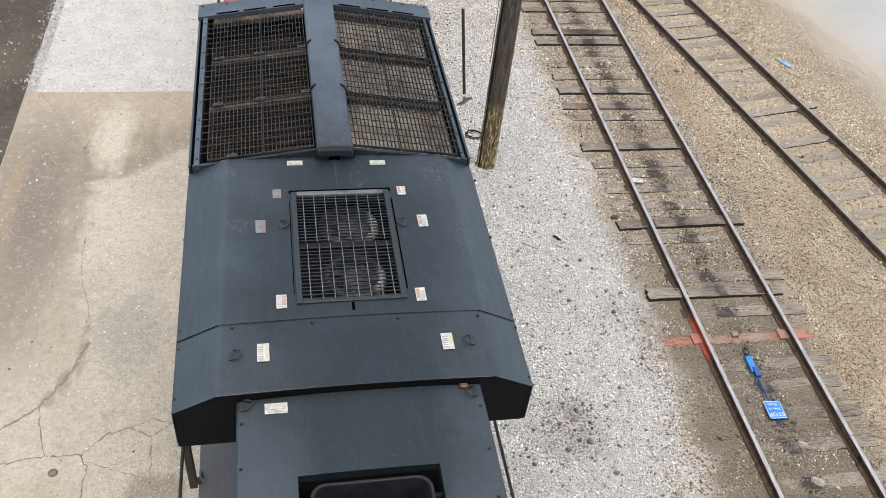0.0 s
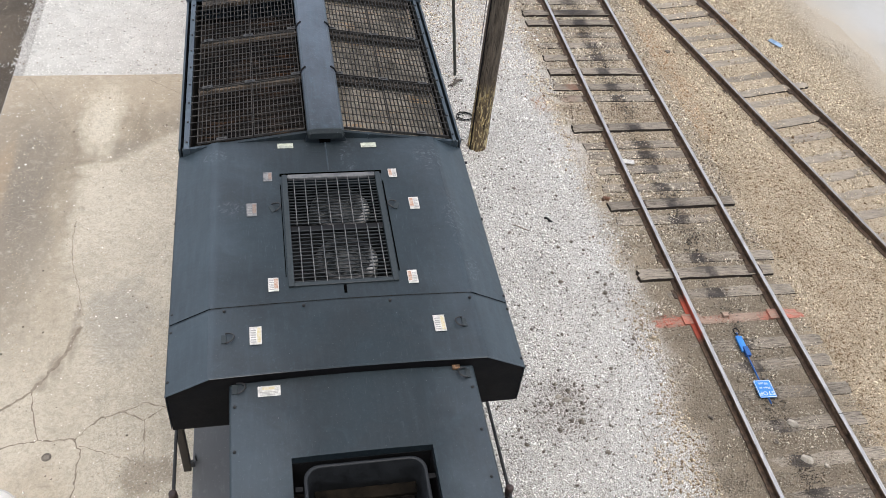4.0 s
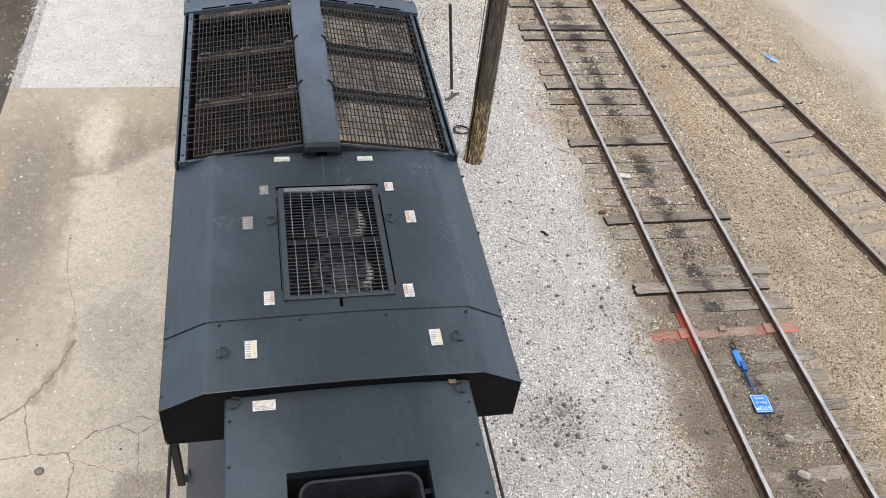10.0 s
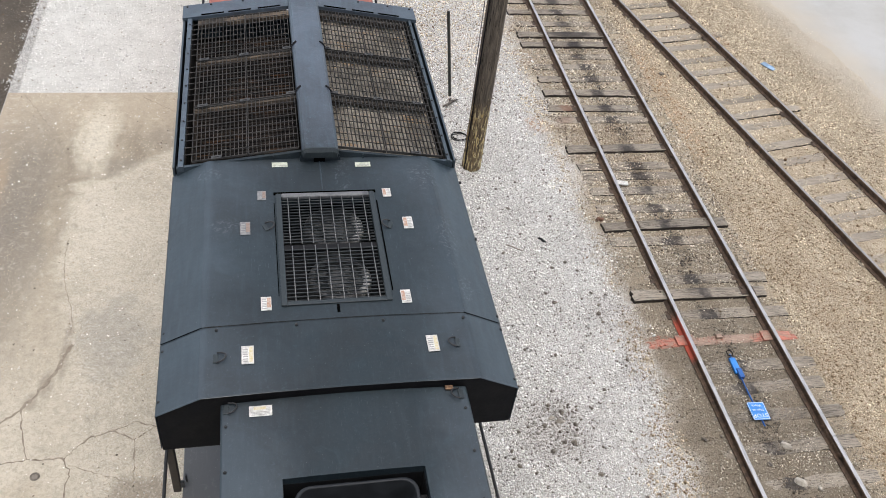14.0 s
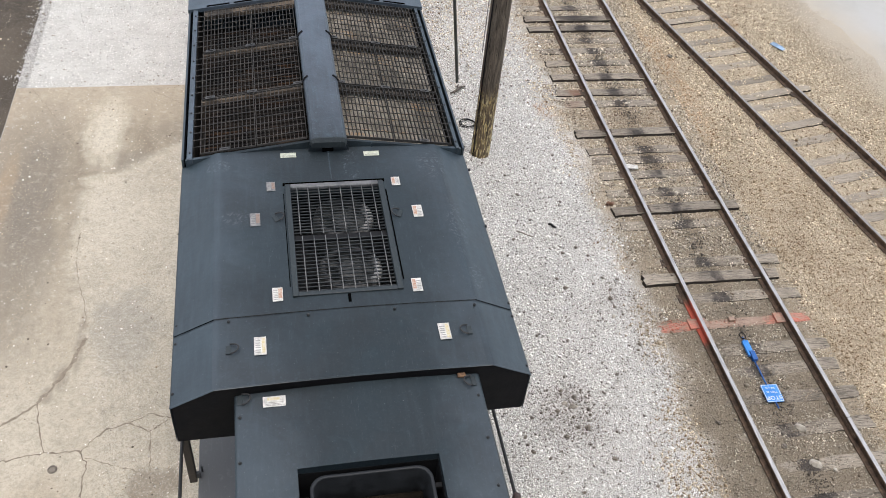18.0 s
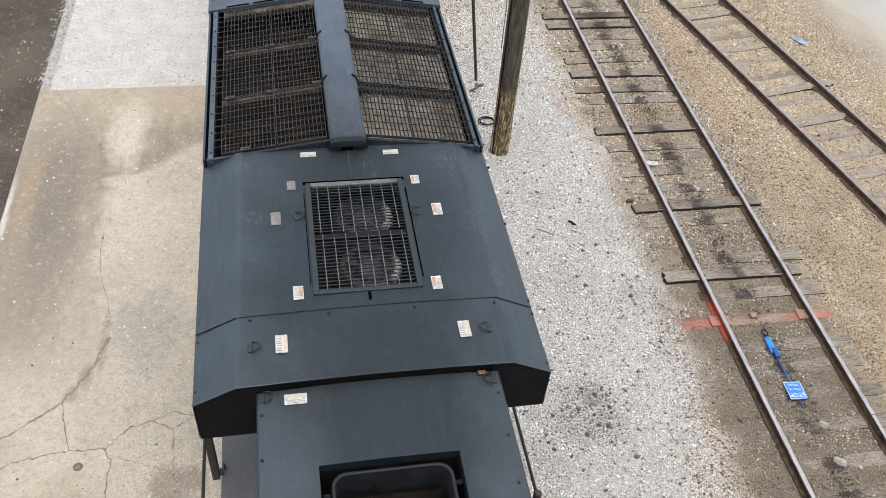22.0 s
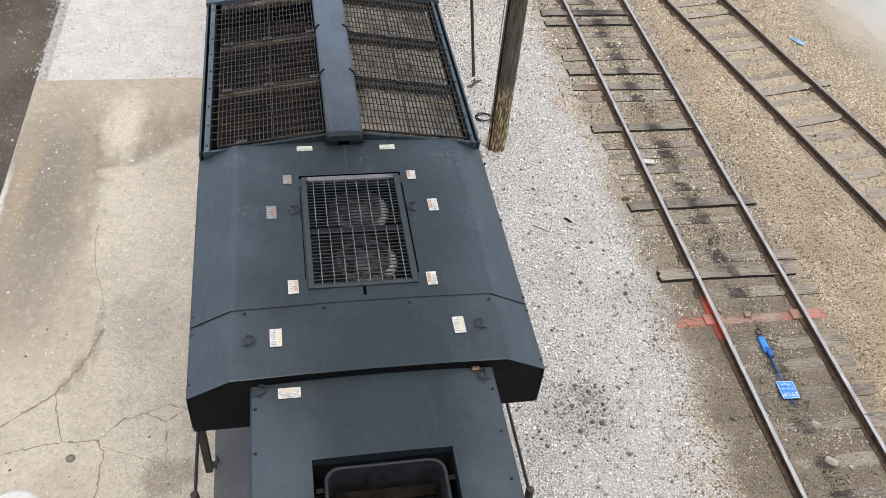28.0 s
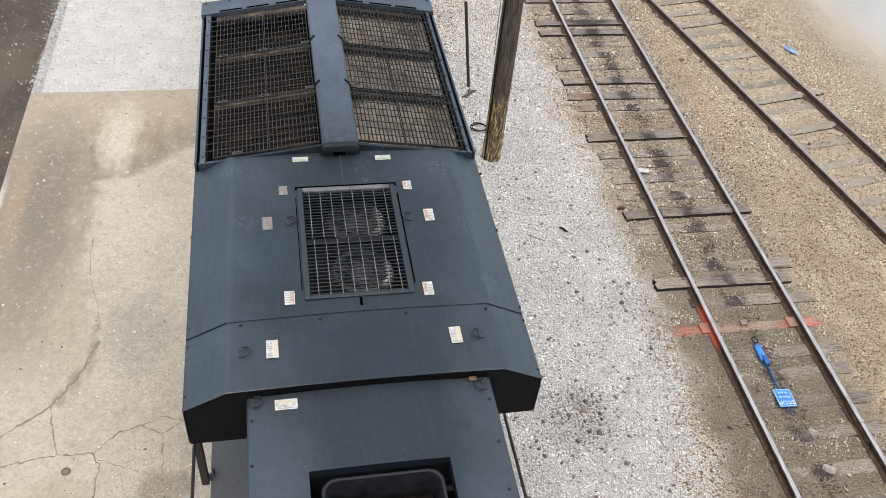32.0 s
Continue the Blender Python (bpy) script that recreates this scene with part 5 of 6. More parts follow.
def grating(w, cells, l, s, m):
    """Standing flat bars with rods across, in an edging; the outer panels' rods run on to the frame. Its foot lies at its inner front corner."""
    deep, outer, material = 0.028 if s > 0 else 0.016, cells > 12, WIRE_DARK if s > 0 else WIRE
    rim = part("screen", boxed((-0.0026, 0.0026, 0, l, -deep, 0.0), (w - 0.0026, w + 0.0026, 0, l, -deep, 0.0), (0.0026, w - 0.0026, -0.003, 0.003, -deep, 0.004), (0.0026, w - 0.0026, l - 0.003, l + 0.003, -deep, 0.004)), material, loco, "dusty steel bar grating")
    rim.matrix_basis = m
    bar = None
    for i in range(1, cells):
        p = pose(w * i / cells, 0.003, 0)
        if bar is None:
            bar = part("bar", boxed((-0.0028 if s > 0 else -0.0021, 0.0028 if s > 0 else 0.0021, 0, l - 0.006, -deep, 0.0)), material, rim)
            bar.matrix_basis = p
        else:
            again(bar, p, rim)
    reach = w + (XO - XE if s < 0 else 0.035) / math.cos(radians(TILT)) if outer else w
    rod = None
    for j in range(1, 8):
        p = pose(0, l * j / 8, 0)
        if rod is None:
            spans = [(0, reach, -0.003, 0.003, -0.003, 0.004)] + ([(reach - 0.022, reach - 0.012, -0.006, 0.006, -0.004, 0.007)] if outer else [])
            rod = part("rod", boxed(*spans), material, rim)
            rod.matrix_basis = p
        else:
            again(rod, p, rim)


for s in (-1, 1):
    for x0, x1, cells in ((XI + 0.004, XM - 0.009, 12), (XM + 0.009, XE, 13) if s < 0 else (XM + 0.009, 1.35, 14)):
        for r in range(3):
            w, l = (x1 - x0) / math.cos(radians(TILT)), SY[r + 1] - SY[r] - 0.03
            m = pose(s * x0, SY[r] + 0.015, slope_z(x0), 0, TILT * s, 0)
            if s < 0:
                m = m @ Matrix.Rotation(math.pi, 4, "Z") @ Matrix.Translation((0, -l, 0))
            grating(w, cells, l, s, m)


def slope_bar(s, y0, y1, drop, thick, name, material, x0=XI - 0.02, x1=XO, label=""):
    outline = [(s * x0, slope_z(x0) - drop), (s * x1, slope_z(x1) - drop), (s * x1, slope_z(x1) - drop - thick), (s * x0, slope_z(x0) - drop - thick)]
    return part(name, prism(outline, y0, y1), material, loco, label)


clip = None
for s in (-1, 1):
    beam = BEAM if s < 0 else BEAM_DARK
    for y in SY[1:3]:
        slope_bar(s, y - (0.062 if s > 0 else 0.030), y + 0.030, 0.030, 0.045, "cross_beam", beam, x1=XE + 0.01, label="grimy beam under the screens")
    slope_bar(s, SY[3] - 0.10, SY[3] + 0.02, 0.030, 0.045, "cross_beam", beam, x1=XE + 0.01, label="grimy beam under the screens")
    slope_bar(s, SY[0] - 0.030, SY[0] + 0.004, 0.030, 0.16, "front_plate", SLATE, x1=XO + 0.07, label="slate-grey plate below the screens")
    part("rib", boxed((*sorted((s * 0.46, s * 0.475)), SY[0] - 0.045, SY[0] - 0.031, 4.48, slope_z(0.47) - 0.032)), SLATE, loco)
    slope_bar(s, SY[3] + 0.055, 6.27, -0.012, 0.05, "rear_plate", SLATE_BRIGHT, x0=0.0, x1=W1, label="slate-grey plate behind the screens")
    # slots and bolts in the plate behind
    for x in (0.42, 0.79, 1.13):
        a = part("slot", boxed((-0.145, 0.145, -0.016, 0.016, 0, 0.002)), VOID, loco)
        a.matrix_basis = pose(s * x, 5.985, slope_z(x) + 0.0135, 0, TILT * s, 0)
    for x in (0.35, 0.75, 1.15, 1.45):
        part("bolt", tube([(s * x, 6.22, slope_z(x) + 0.012), (s * x, 6.22, slope_z(x) + 0.026)], 0.013, 6), BOLT, loco)
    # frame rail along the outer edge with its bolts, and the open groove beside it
    side = part("frame_rail", boxed((*sorted((s * (1.383 if s < 0 else 1.394), s * (1.440 if s < 0 else 1.432))), 2.945, 5.96, 4.395, 4.462), bevel=0.004), SLATE_BRIGHT if s < 0 else SLATE, loco, "slate-grey frame rail")
    for k in range(9):
        part("bolt", tube([(s * 1.409, 3.05 + 0.345 * k, 4.462), (s * 1.409, 3.05 + 0.345 * k, 4.472)], 0.011, 6), BOLT, side)
    part("groove", boxed((*sorted((s * 1.442, s * 1.474)), 2.95, 5.95, 4.30, 4.31)), VOID, loco)
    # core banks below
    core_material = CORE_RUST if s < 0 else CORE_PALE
    for r in range(3):
        y0, y1 = SY[r] + 0.006, SY[r + 1] - 0.002
        zi, zo = (4.26, 4.14) if s < 0 else (4.52, 4.36)
        outline = [(s * 0.2, zi), (s * 1.34, zo), (s * 1.34, zo - 0.12), (s * 0.2, zi - 0.12)]
        bank = part("radiator_core", prism(outline, y0, y1), core_material, loco, "rust-stained radiator core toned dark" if s < 0 else "dusty radiator core toned pale")
        bm = bmesh.new()
        if s > 0:
            for i in range(30):
                x = 0.22 + 1.08 * i / 29
                zz = zi - (zi - zo) * (x - 0.2) / 1.11
                box(bm, x - 0.010, x + 0.010, y0, y1, zz - 0.01, zz + 0.010)
        else:
            for i in range(15):
                y = y0 + 0.03 + (y1 - y0 - 0.06) * i / 14
                tube([(-0.21, y, zi + 0.012), (-1.30, y, zo + 0.012)], 0.013, 6, bm)
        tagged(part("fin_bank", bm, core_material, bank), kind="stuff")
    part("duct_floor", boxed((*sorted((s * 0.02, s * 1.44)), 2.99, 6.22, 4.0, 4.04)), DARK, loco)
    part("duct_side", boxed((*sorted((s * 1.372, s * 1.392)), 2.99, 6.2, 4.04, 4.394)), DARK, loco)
    # retaining clips
    for x, y in ((0.235, SY[1] + 0.03), (0.235, SY[2] + 0.03), (XM + 0.02, SY[1]), (XM + 0.02, SY[2]), (1.21, SY[1]), (1.21, SY[2]), (1.05, SY[0] + 0.022)):
        m = pose(s * x, y, slope_z(x) + 0.006, 0, TILT * s, 0)
        if clip is None:
            clip = part("clip", boxed((-0.055, 0.055, -0.024, 0.024, 0, 0.008), (-0.03, 0.03, -0.008, 0.008, 0.008, 0.018), bevel=0.002), CLIP, loco, "flat steel retaining clip")
            clip.matrix_basis = m
        else:
            again(clip, m, loco, "flat steel retaining clip")

spine_outline = [(-0.192, 4.63), (-0.190, 4.672), (-0.181, 4.690), (-0.155, 4.707), (-0.08, 4.714), (0.08, 4.714), (0.155, 4.707), (0.181, 4.690), (0.190, 4.672), (0.192, 4.63)]
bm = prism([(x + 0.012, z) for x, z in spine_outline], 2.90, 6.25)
spine = part("ridge_cover", bm, SLATE_BRIGHT, loco, "slate-grey ridge cover between the screens")
nose = bmesh.new()
rings = [[nose.verts.new((0.012 + x * f, y, z if z > 4.65 else 4.63)) for x, z in spine_outline] for y, f in ((2.898, 1.0), (2.885, 0.985))]
rings.append([nose.verts.new((0.012 + x * 0.90, 2.862, min(z - 0.028, 4.672))) for x, z in spine_outline])
for a, b in zip(rings, rings[1:]):
    for i in range(len(a) - 1):
        nose.faces.new((a[i], a[i + 1], b[i + 1], b[i]))
nose.faces.new(rings[-1])
# Darker paint than the cover's puts this end's shade into the colour.
part("ridge_nose", nose, FRAME, spine, "dark bevelled end of the ridge cover")
part("ridge_foot", prism([(-0.20, 4.53), (0.224, 4.53), (0.205, 4.64), (-0.18, 4.64)], 2.905, 2.93), SLATE, spine)
part("ridge_gap", boxed((-0.055, 0.06, 2.89, 2.904, 4.53, 4.575)), VOID, spine)
for y in SY[1:3]:
    for s in (-1, 1):
        part("hook", tube([(0.012 + s * 0.205, y + 0.005, 4.668), (0.012 + s * 0.175, y + 0.03, 4.708), (0.012 + s * 0.14, y + 0.055, 4.722)], 0.011, 6), BLACK, spine)


part("weld_seam", boxed((-0.004, 0.008, 2.43, 2.96, roof_z(0) - 0.01, roof_z(0) + 0.007), bevel=0.002), SLATE_BRIGHT, loco)


# stickers, lifting lugs, bolts
def sticker(x, y, w, h, z, style):
    plate = part("sticker", boxed((x - w / 2, x + w / 2, y - h / 2, y + h / 2, z, z + 0.003)), LABEL_OLD if style == "old" else LABEL_GREEN if style == "plain" else LABEL, loco, {"old": "weathered grey warning sticker", "orange": "bleached white and orange warning sticker", "yellow": "white and yellow notice sticker", "plain": "bleached white sticker"}[style])
    t = z + 0.0036
    if style == "orange" or style == "old":
        s = 1 if x < 0 else -1
        part("print", boxed(*[(sorted((x + s * w * 0.08, x + s * w * 0.44))[0], sorted((x + s * w * 0.08, x + s * w * 0.44))[1], y - h * 0.30, y + h * 0.42, z + 0.003, t)]), ORANGE if style == "orange" else plain("faded_print", (0.20, 0.135, 0.10), (0.26, 0.20, 0.165), 40, 0.7), plate)
    if style == "yellow":
        a, b = (x + w * 0.12, x + w * 0.42) if h > w else (x - w * 0.3, x + w * 0.25)
        c, d = (y - h * 0.40, y + h * 0.44) if h > w else (y + h * 0.12, y + h * 0.4)
        part("print", boxed((a, b, c, d, z + 0.003, t)), YELLOW, plate)
    x0, x1 = (x - w * 0.40, x + w * 0.40) if h < w else (x - w * 0.02, x + w * 0.40) if style != "yellow" and x > 0 else (x - w * 0.40, x + w * 0.02)
    lines = boxed(*[(x0, x1, y - h * 0.38 + h * 0.13 * i, y - h * 0.38 + h * 0.13 * i + h * 0.045, z + 0.003, t) for i in range(3 if h < w else 6)])
    part("print", lines, INK, plate)


for x, y, w, h, style in ((-0.47, 2.85, 0.16, 0.075, "plain"), (0.39, 2.83, 0.16, 0.075, "plain"), (-0.66, 2.37, 0.085, 0.135, "old"), (0.59, 2.37, 0.085, 0.13, "orange"), (-0.82, 1.90, 0.095, 0.18, "old"),
                          (0.75, 1.91, 0.095, 0.17, "orange"), (-0.64, 0.91, 0.09, 0.16, "orange"), (0.60, 0.92, 0.09, 0.16, "orange"), (-0.80, 0.35, 0.10, 0.19, "yellow"), (0.76, 0.36, 0.10, 0.18, "yellow")):
    sticker(*local(x, y), w, h, roof_z(x) + 0.006, style)
sticker(*local(-0.705, -0.155), 0.18, 0.10, hood_z(-0.69) + 0.002, "yellow")


def lug(x, y, z, turn):
    m = pose(x, y, z, 0, 0, turn)
    bm = boxed((-0.03, 0.012, -0.045, 0.045, 0, 0.008), bevel=0.003)
    plate = part("lug_plate", bm, FRAME, loco, "small lifting lug plate")
    plate.matrix_basis = m
    ring = [(0.005 + 0.07 * math.sin(a), 0.05 * math.cos(a), 0.015 + 0.02 * math.sin(a)) for a in [math.pi * k / 10 for k in range(11)]]
    part("ring", tube(ring, 0.0075, 6), BOLT, plate, smooth=True)


for x, y, turn in ((-1.05, 0.34, 0), (0.97, 0.36, 180), (-0.62, 1.90, 20), (0.56, 1.88, 160)):
    lug(*local(x, y), roof_z(x) + 0.003, turn)
for x, y, turn in ((-0.965, -0.105, 0), (0.925, -0.115, 180)):
    lug(*local(x, y), hood_z(x) + 0.002, turn)
bolt = part("bolt", tube([(0, 0, -0.004), (0, 0, 0.012), (0, 0, 0.02)], [0.014, 0.014, 0.008], 8), BOLT, loco)
spots = [(x, 0.645, None) for x in (-1.06, -0.39, 0.36, 1.08)] + [(x, y, 4.312) for x, y in ((-1.515, 1.85), (-1.515, 0.8), (-1.515, 0.60), (-1.515, 0.08), (1.455, 1.85), (1.455, 0.8), (1.455, 0.64), (1.455, 0.07), (1.455, 2.75), (-1.515, 2.75))]
spots += [(x, y, 4.405) for x, y in ((-0.975, -0.27), (-0.975, -0.68), (-0.975, -1.09), (0.95, -0.255), (0.945, -0.665), (0.94, -1.09), (0.935, -1.5), (-0.975, -1.5))]
bolt.matrix_basis = pose(*local(*spots[0][:2]), roof_z(spots[0][0]) + 0.003)
for x, y, z in spots[1:]:
    again(bolt, pose(*local(x, y), z if z else roof_z(x) + 0.003), loco)
part("tag", boxed((0.835, 0.905, -0.085, -0.045, 4.42, 4.445), bevel=0.006), OCHRE, loco, "ochre rusted tag in the roof gap")


# ---- what is coupled behind ----
wagon = thing("wagon", -0.03, 0, 0, "red and white railway vehicle coupled behind the locomotive", "wagon", turn=YAW)
part("body", boxed((-1.36, 1.40, 8.1, 16, 1.0, 2.9), bevel=0.03), WAGON_RED, wagon)
part("roof_panel", boxed((-0.87, 0.81, 8.15, 15.9, 2.9, 2.96), bevel=0.01), WAGON_WHITE, wagon, "white roof panel")
for s in (-1, 1):
    part("grab_rail", tube([(s * 1.45, 8.2, 2.9), (s * 1.45, 15, 2.9)], 0.02, 6), BLACK, wagon)
    part("side_ladder", tube([(s * 1.62, 8.3, 1.0), (s * 1.62, 8.3, 2.9), (s * 1.62, 8.9, 2.9)], 0.018, 6), BLACK, wagon)
for y in (9.2, 14.6):
    for s in (-1, 1):
        again(wheel, pose(s * 0.7525, y, 0.705, 0, 0, 0 if s > 0 else 180), wagon)

# ---- poles and debris beside the track ----
pole = thing("utility_pole", 3.21, 8.42, 0, "old grey timber pole with torn ochre wood at its foot", "pole")
bm = bmesh.new()
rings = []
for i in range(34):
    z = -0.05 + 9.0 * (i / 33)
    r = 0.182 - 0.004 * z
    ring = []
    for k in range(22):
        a = k * math.tau / 22
        n = noise.noise(Vector((math.cos(a) * 2.2, math.sin(a) * 2.2, z * 0.35)))
        chew = 0.022 * max(0, noise.noise(Vector((math.cos(a) * 3, math.sin(a) * 3, z * 2.2 + 5)))) if 0.1 < z < 1.7 else 0
        ring.append(bm.verts.new(((r + 0.012 * n - chew) * math.cos(a), (r + 0.012 * n - chew) * math.sin(a), z)))
    rings.append(ring)
for a, b in zip(rings, rings[1:]):
    for k in range(22):
        bm.faces.new((a[k], a[(k + 1) % 22], b[(k + 1) % 22], b[k]))
bm.faces.new(rings[-1])
part("shaft", bm, POLE, pole, smooth=True)
part("cable", tube([(-0.16, -0.10, 0.0), (-0.165, -0.09, 2), (-0.16, -0.08, 5), (-0.15, -0.07, 8.5)], 0.012, 6), BLACK, pole, "dark cable down the pole", smooth=True)
part("cable", tube([(-0.20, 0.05, 2.2), (-0.21, 0.06, 5), (-0.22, 0.06, 8.5)], 0.006, 6), STEEL, pole, "thin wire down the pole", smooth=True)
post = thing("steel_post", 3.20, 10.8, 0, "thin leaning dark green steel post", "post")
part("shaft", tube([(0, 0, -0.05), (-0.25, 0.0, 1.96)], 0.032, 8), plain("dark_green_steel", (0.03, 0.036, 0.03), (0.055, 0.06, 0.05), 12, 0.6), post)
part("cap", tube([(-0.25, 0, 1.955), (-0.252, 0, 1.975)], [0.034, 0.02], 8), BOLT, post)
stick = thing("wood_scrap", 3.15, 10.5, 0.02, "grey splintered stick lying on gravel", "scrap wood", turn=38)
DEADWOOD = plain("dark_dead_wood", (0.05, 0.042, 0.034), (0.15, 0.13, 0.108), 16, 0.9, stretch=(1, 1, 3))
part("stick", tube([(-0.22, 0.01, 0.012), (-0.08, -0.015, 0.016), (0.06, 0.005, 0.02), (0.21, -0.02, 0.014)], [0.014, 0.028, 0.03, 0.012], 7), DEADWOOD, stick)
part("stub", tube([(0.0, 0.0, 0.02), (0.05, 0.06, 0.03), (0.13, 0.10, 0.022)], [0.026, 0.022, 0.01], 7), DEADWOOD, stick)
part("stub", tube([(-0.12, 0.0, 0.014), (-0.17, -0.07, 0.012)], [0.02, 0.012], 7), DEADWOOD, stick)
coil = thing("wire_coil", 3.13, 9.32, 0.02, "loose coil of black wire by the pole", "wire")
ringpts = [((0.15 + 0.02 * math.sin(k * 0.9)) * math.cos(k * math.tau / 16), (0.13 + 0.02 * math.sin(k * 0.9)) * math.sin(k * math.tau / 16), 0.006 * k / 8 + 0.01 * math.sin(k)) for k in range(46)]
part("coil", tube(ringpts, 0.008, 5), BLACK, coil)


# ---- stop sign lying between the rails ----
def lettering(text, size, x, y, z, parent):
    cu = bpy.data.curves.new(text.lower().replace(" ", "_"), "FONT")
    cu.body, cu.size, cu.extrude, cu.align_x, cu.align_y, cu.space_character = text, size, 0.0012, "CENTER", "CENTER", 1.05
    tmp = new("tmp", cu)
    bpy.context.view_layer.update()
    me = bpy.data.meshes.new_from_object(tmp.evaluated_get(bpy.context.evaluated_depsgraph_get()))
    bpy.data.objects.remove(tmp)
    word = bmesh.new()
    word.from_mesh(me)
    bpy.data.meshes.remove(me)
    while word.verts:
        word.verts.ensure_lookup_table()
        found, stack = set(), [word.verts[0]]
        while stack:
            v = stack.pop()
            if v not in found:
                found.add(v)
                stack += [e.other_vert(v) for e in v.link_edges]
        letter = bmesh.new()
        twin = {v: letter.verts.new(v.co) for v in found}
        for f in {f for v in found for f in v.link_faces}:
            letter.faces.new([twin[v] for v in f.verts])
        bmesh.ops.delete(word, geom=list(found), context="VERTS")
        part("letter", letter, WHITE, parent).matrix_basis = pose(x, y, z, 0, 0, 180)
    word.free()


sign = thing("warning_sign", 6.485, 2.35, 0.06, "blue metal stop sign on a rod lying between rails", "sign", turn=-2)
bm = bmesh.new()
outline = rounded(0.135, 0.158, 0.02, 4)
prism_pts = [bm.verts.new((x, y, 0.0)) for x, y in outline]
f = bm.faces.new(prism_pts)
up = bmesh.ops.extrude_face_region(bm, geom=[f])["geom"]
bmesh.ops.translate(bm, verts=[v for v in up if isinstance(v, bmesh.types.BMVert)], vec=(0, 0, 0.006))
plate = part("sign_plate", bm, BLUE, sign, "blue enamelled plate with white border")
border = boxed((-0.128, 0.128, -0.151, -0.144, 0.006, 0.0072), (-0.128, 0.128, 0.144, 0.151, 0.006, 0.0072), (-0.128, -0.121, -0.144, 0.144, 0.006, 0.0072), (0.121, 0.128, -0.144, 0.144, 0.006, 0.0072))
part("border", border, WHITE, plate)
lettering("STOP", 0.095, 0, -0.082, 0.0075, plate)
lettering("Men at", 0.06, 0, 0.015, 0.0075, plate)
lettering("Work", 0.06, 0, 0.095, 0.0075, plate)
part("rod", tube([(0.0, -0.26, -0.012), (-0.02, 0.2, -0.006), (-0.03, 1.1, -0.01)], 0.013, 8), BLUE_DARK, sign, smooth=True)
part("clamp", boxed((-0.085, 0.02, 0.72, 1.02, -0.03, 0.01), bevel=0.008), BLUE, sign, "blue rail clamp")
part("clamp_jaw", boxed((-0.05, 0.03, 0.62, 0.80, -0.03, 0.03), bevel=0.008), BLUE_DARK, sign)
part("eye", tube([(-0.03 + 0.045 * math.cos(k * math.tau / 12), 1.12 + 0.06 * math.sin(k * math.tau / 12), 0) for k in range(13)], 0.009, 6), BLACK, sign)
flag = thing("sign_board", 11.14, 11.95, 0.03, "crumpled blue sign board lying beside the far rail", "sign", turn=-58)
part("board", boxed((-0.17, 0.12, -0.08, 0.08, 0, 0.012), bevel=0.005), plain("faded_blue_enamel", (0.13, 0.22, 0.34), (0.24, 0.34, 0.46), 14, 0.5), flag)
part("fold", boxed((0.02, 0.2, -0.11, 0.01, 0.012, 0.03), bevel=0.005), plain("light_blue_enamel", (0.22, 0.36, 0.54), (0.34, 0.46, 0.60), 14, 0.4), flag, "pale blue folded corner")

# ---- small things on the ground ----
paper = thing("board_scrap", 6.06, 7.74, 0.055, "white painted scrap of board beside a rail", "scrap", turn=-14)
part("board", boxed((-0.12, 0.12, -0.06, 0.06, -0.012, 0.012), bevel=0.004), LABEL, paper)
lid = thing("round_lid", -4.25, 1.5, 0.02, "white round lid set in the concrete", "lid")
part("lid", tube([(0, 0, -0.02), (0, 0, 0.02), (0, 0, 0.03)], [0.33, 0.33, 0.31], 40), plain("white_lid_paint", (0.56, 0.545, 0.51), (0.66, 0.645, 0.61), 5, 0.6), lid)
part("rim", tube([(0, 0, -0.02), (0, 0, 0.014)], 0.355, 40), plain("grey_rim", (0.40, 0.39, 0.37), (0.5, 0.49, 0.46), 6, 0.7), lid)
hole = thing("drain_plug", -3.67, 2.25, 0.02, "small dark drain plug in the concrete", "drain")
part("plug", tube([(0, 0, -0.02), (0, 0, 0.004)], 0.062, 18), CLOD, hole)
part("cap", tube([(0, 0, 0.0), (0, 0, 0.007)], [0.04, 0.035], 14), plain("plug_metal", (0.16, 0.14, 0.11), (0.24, 0.21, 0.17), 15, 0.7), hole)

shapes = [pebble(i, 0.55) for i in range(4)]
base = [part("stone", b, CLOD) for b in shapes]
DARK_STONES = [(3.69, 8.02, 5), (3.66, 7.14, 8), (3.32, 5.99, 7), (4.10, 5.58, 7), (3.84, 5.0, 7), (3.93, 4.78, 9), (4.86, 4.89, 6), (4.67, 4.68, 8), (4.61, 4.49, 8), (4.63, 4.3, 6), (3.66, 3.69, 7), (3.2, 3.83, 6), (3.69, 5.76, 4),
               (4.49, 5.39, 4), (4.61, 8.24, 5), (4.08, 3.21, 5), (4.24, 2.98, 6), (5.05, 2.85, 4), (2.65, 1.8, 8), (2.86, 1.67, 6), (3.76, 1.56, 8), (4.22, 1.08, 6), (3.18, 1.11, 6)]
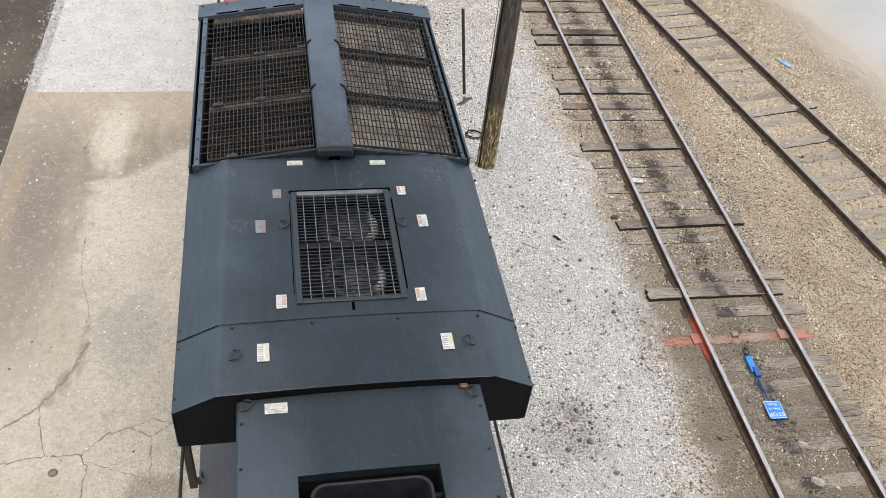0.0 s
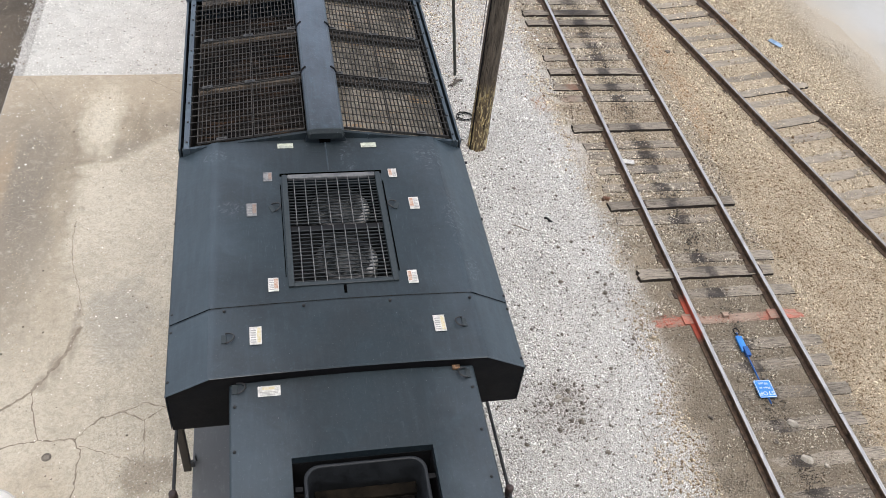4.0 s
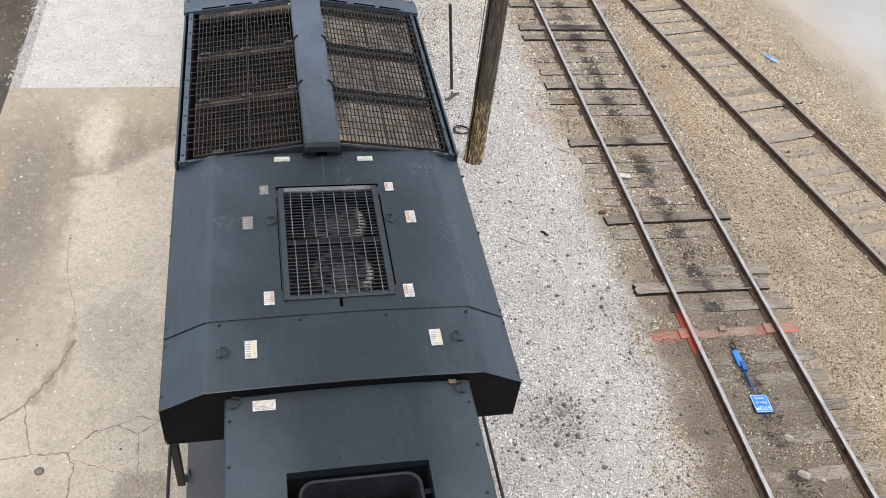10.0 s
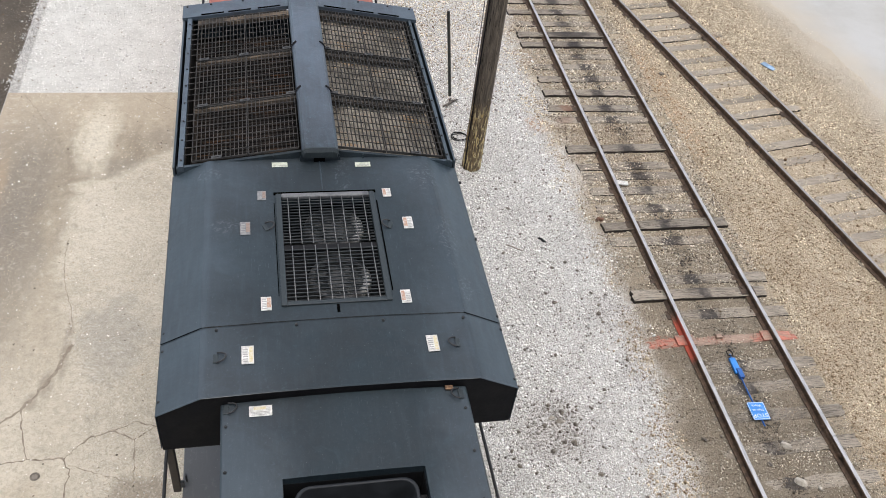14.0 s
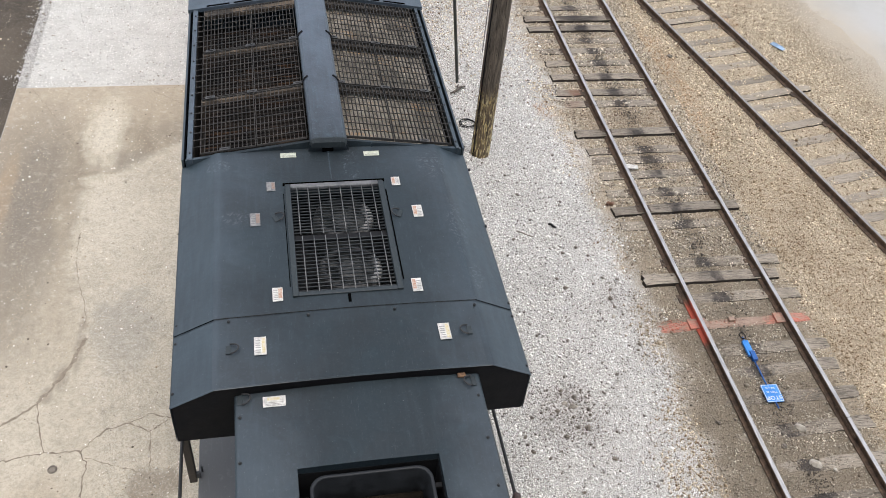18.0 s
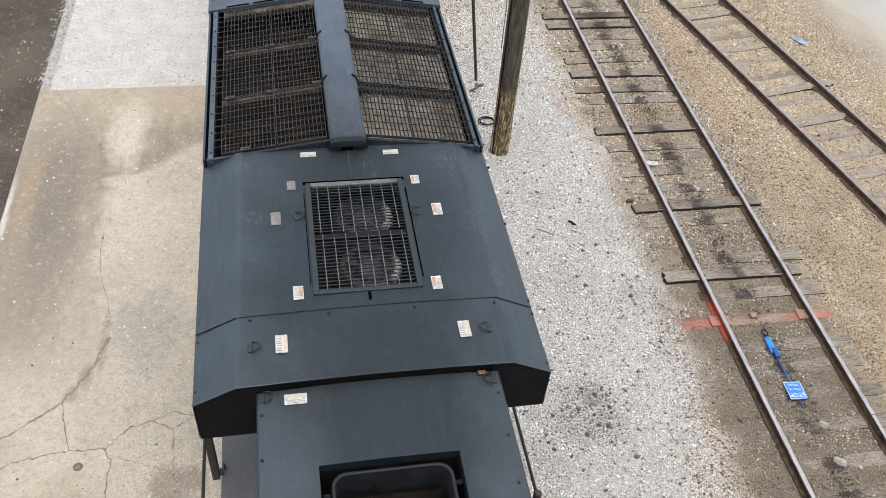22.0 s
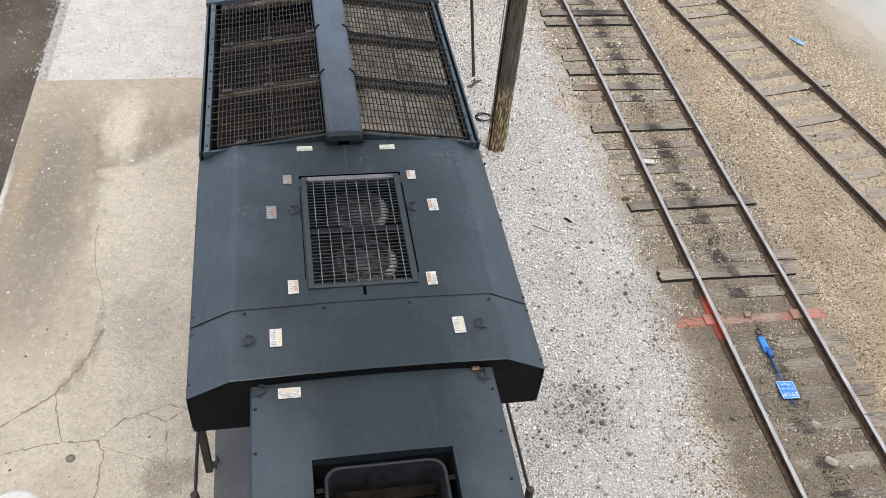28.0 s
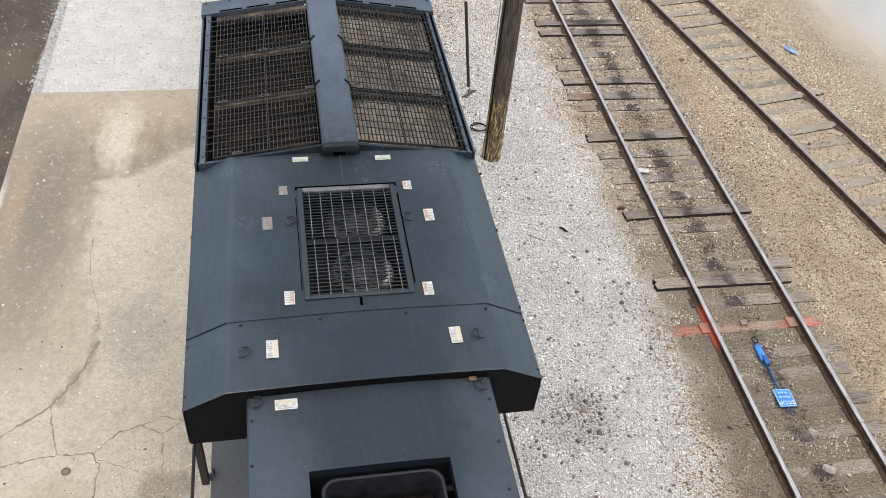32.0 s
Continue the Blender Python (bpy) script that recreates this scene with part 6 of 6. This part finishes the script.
DARK_STONES += [(3.47, 2.63, 9), (3.39, 2.12, 6), (3.52, 2.1, 9), (3.18, 1.99, 7), (2.59, 2.05, 7), (3.16, 2.42, 7), (2.76, 2.35, 6), (4.79, 3.51, 8), (3.62, 2.4, 7), (3.35, 2.45, 6), (6.28, 1.48, 8), (6.37, 1.69, 8), (5.47, 1.97, 9), (8.31, 11.65, 13), (8.45, 11.6, 7), (3.1, 2.8, 5), (3.6, 2.75, 6)]
rnd = random.Random(3)
placed = []
for i, (x, y, cm) in enumerate(DARK_STONES):
    m = pose(x, y, 0.012, 0, 0, rnd.uniform(0, 360))
    k = base[i % 4]
    if k in placed:
        k = copy_thing(k, m)
    else:
        placed.append(k)
        k.matrix_basis = m
    s = cm * 0.0052
    k.scale = (s, s * rnd.uniform(0.6, 0.95), s * 0.8)
    tagged(k, "dark soil clod lying on pale gravel", "stone", "dark clods in the gravel")
for x, y, s in ((6.69, 1.75, 0.10), (6.63, 1.15, 0.11), (6.86, 1.02, 0.05), (4.55, 4.10, 0.05), (3.3, 2.55, 0.06), (3.42, 2.48, 0.07)):
    k = part("rock", lump(int(x * 10)), plain("limestone_lump", (0.24, 0.215, 0.175), (0.50, 0.455, 0.38), 7, 0.9))
    k.matrix_basis = pose(x, y, 0.008, 0, 0, x * 50)
    k.scale = (s, s * 0.8, s * 0.5)
    tagged(k, "pale limestone lump among dark ballast", "rock", "pale rocks")
for name, x, y, l, w, turn, material, label in (("stick", 3.55, 6.09, 0.32, 0.022, -32, TIE, "weathered stick lying on white gravel"), ("rubber_scrap", 4.09, 6.26, 0.17, 0.045, -42, BLACK, "black rubber scrap on white gravel"),
                                               ("stick", 4.37, 1.82, 0.3, 0.012, -75, TIE, "thin twig on pale gravel"), ("metal_scrap", 5.32, 6.75, 0.14, 0.08, 20, RUSTY, "rusty metal scrap beside a tie")):
    bm = tube([(-l / 2, 0, 0), (-l / 6, w * 0.4, 0.004), (l / 6, -w * 0.3, 0.004), (l / 2, 0, 0)], [w * 0.4, w * 0.5, w * 0.5, w * 0.3], 6)
    ob = part(name, bm, material)
    ob.matrix_basis = pose(x, y, 0.02, 0, 0, turn)
    tagged(ob, label, "scrap")


def motions():
    """Nothing but the camera moves here."""


motions()
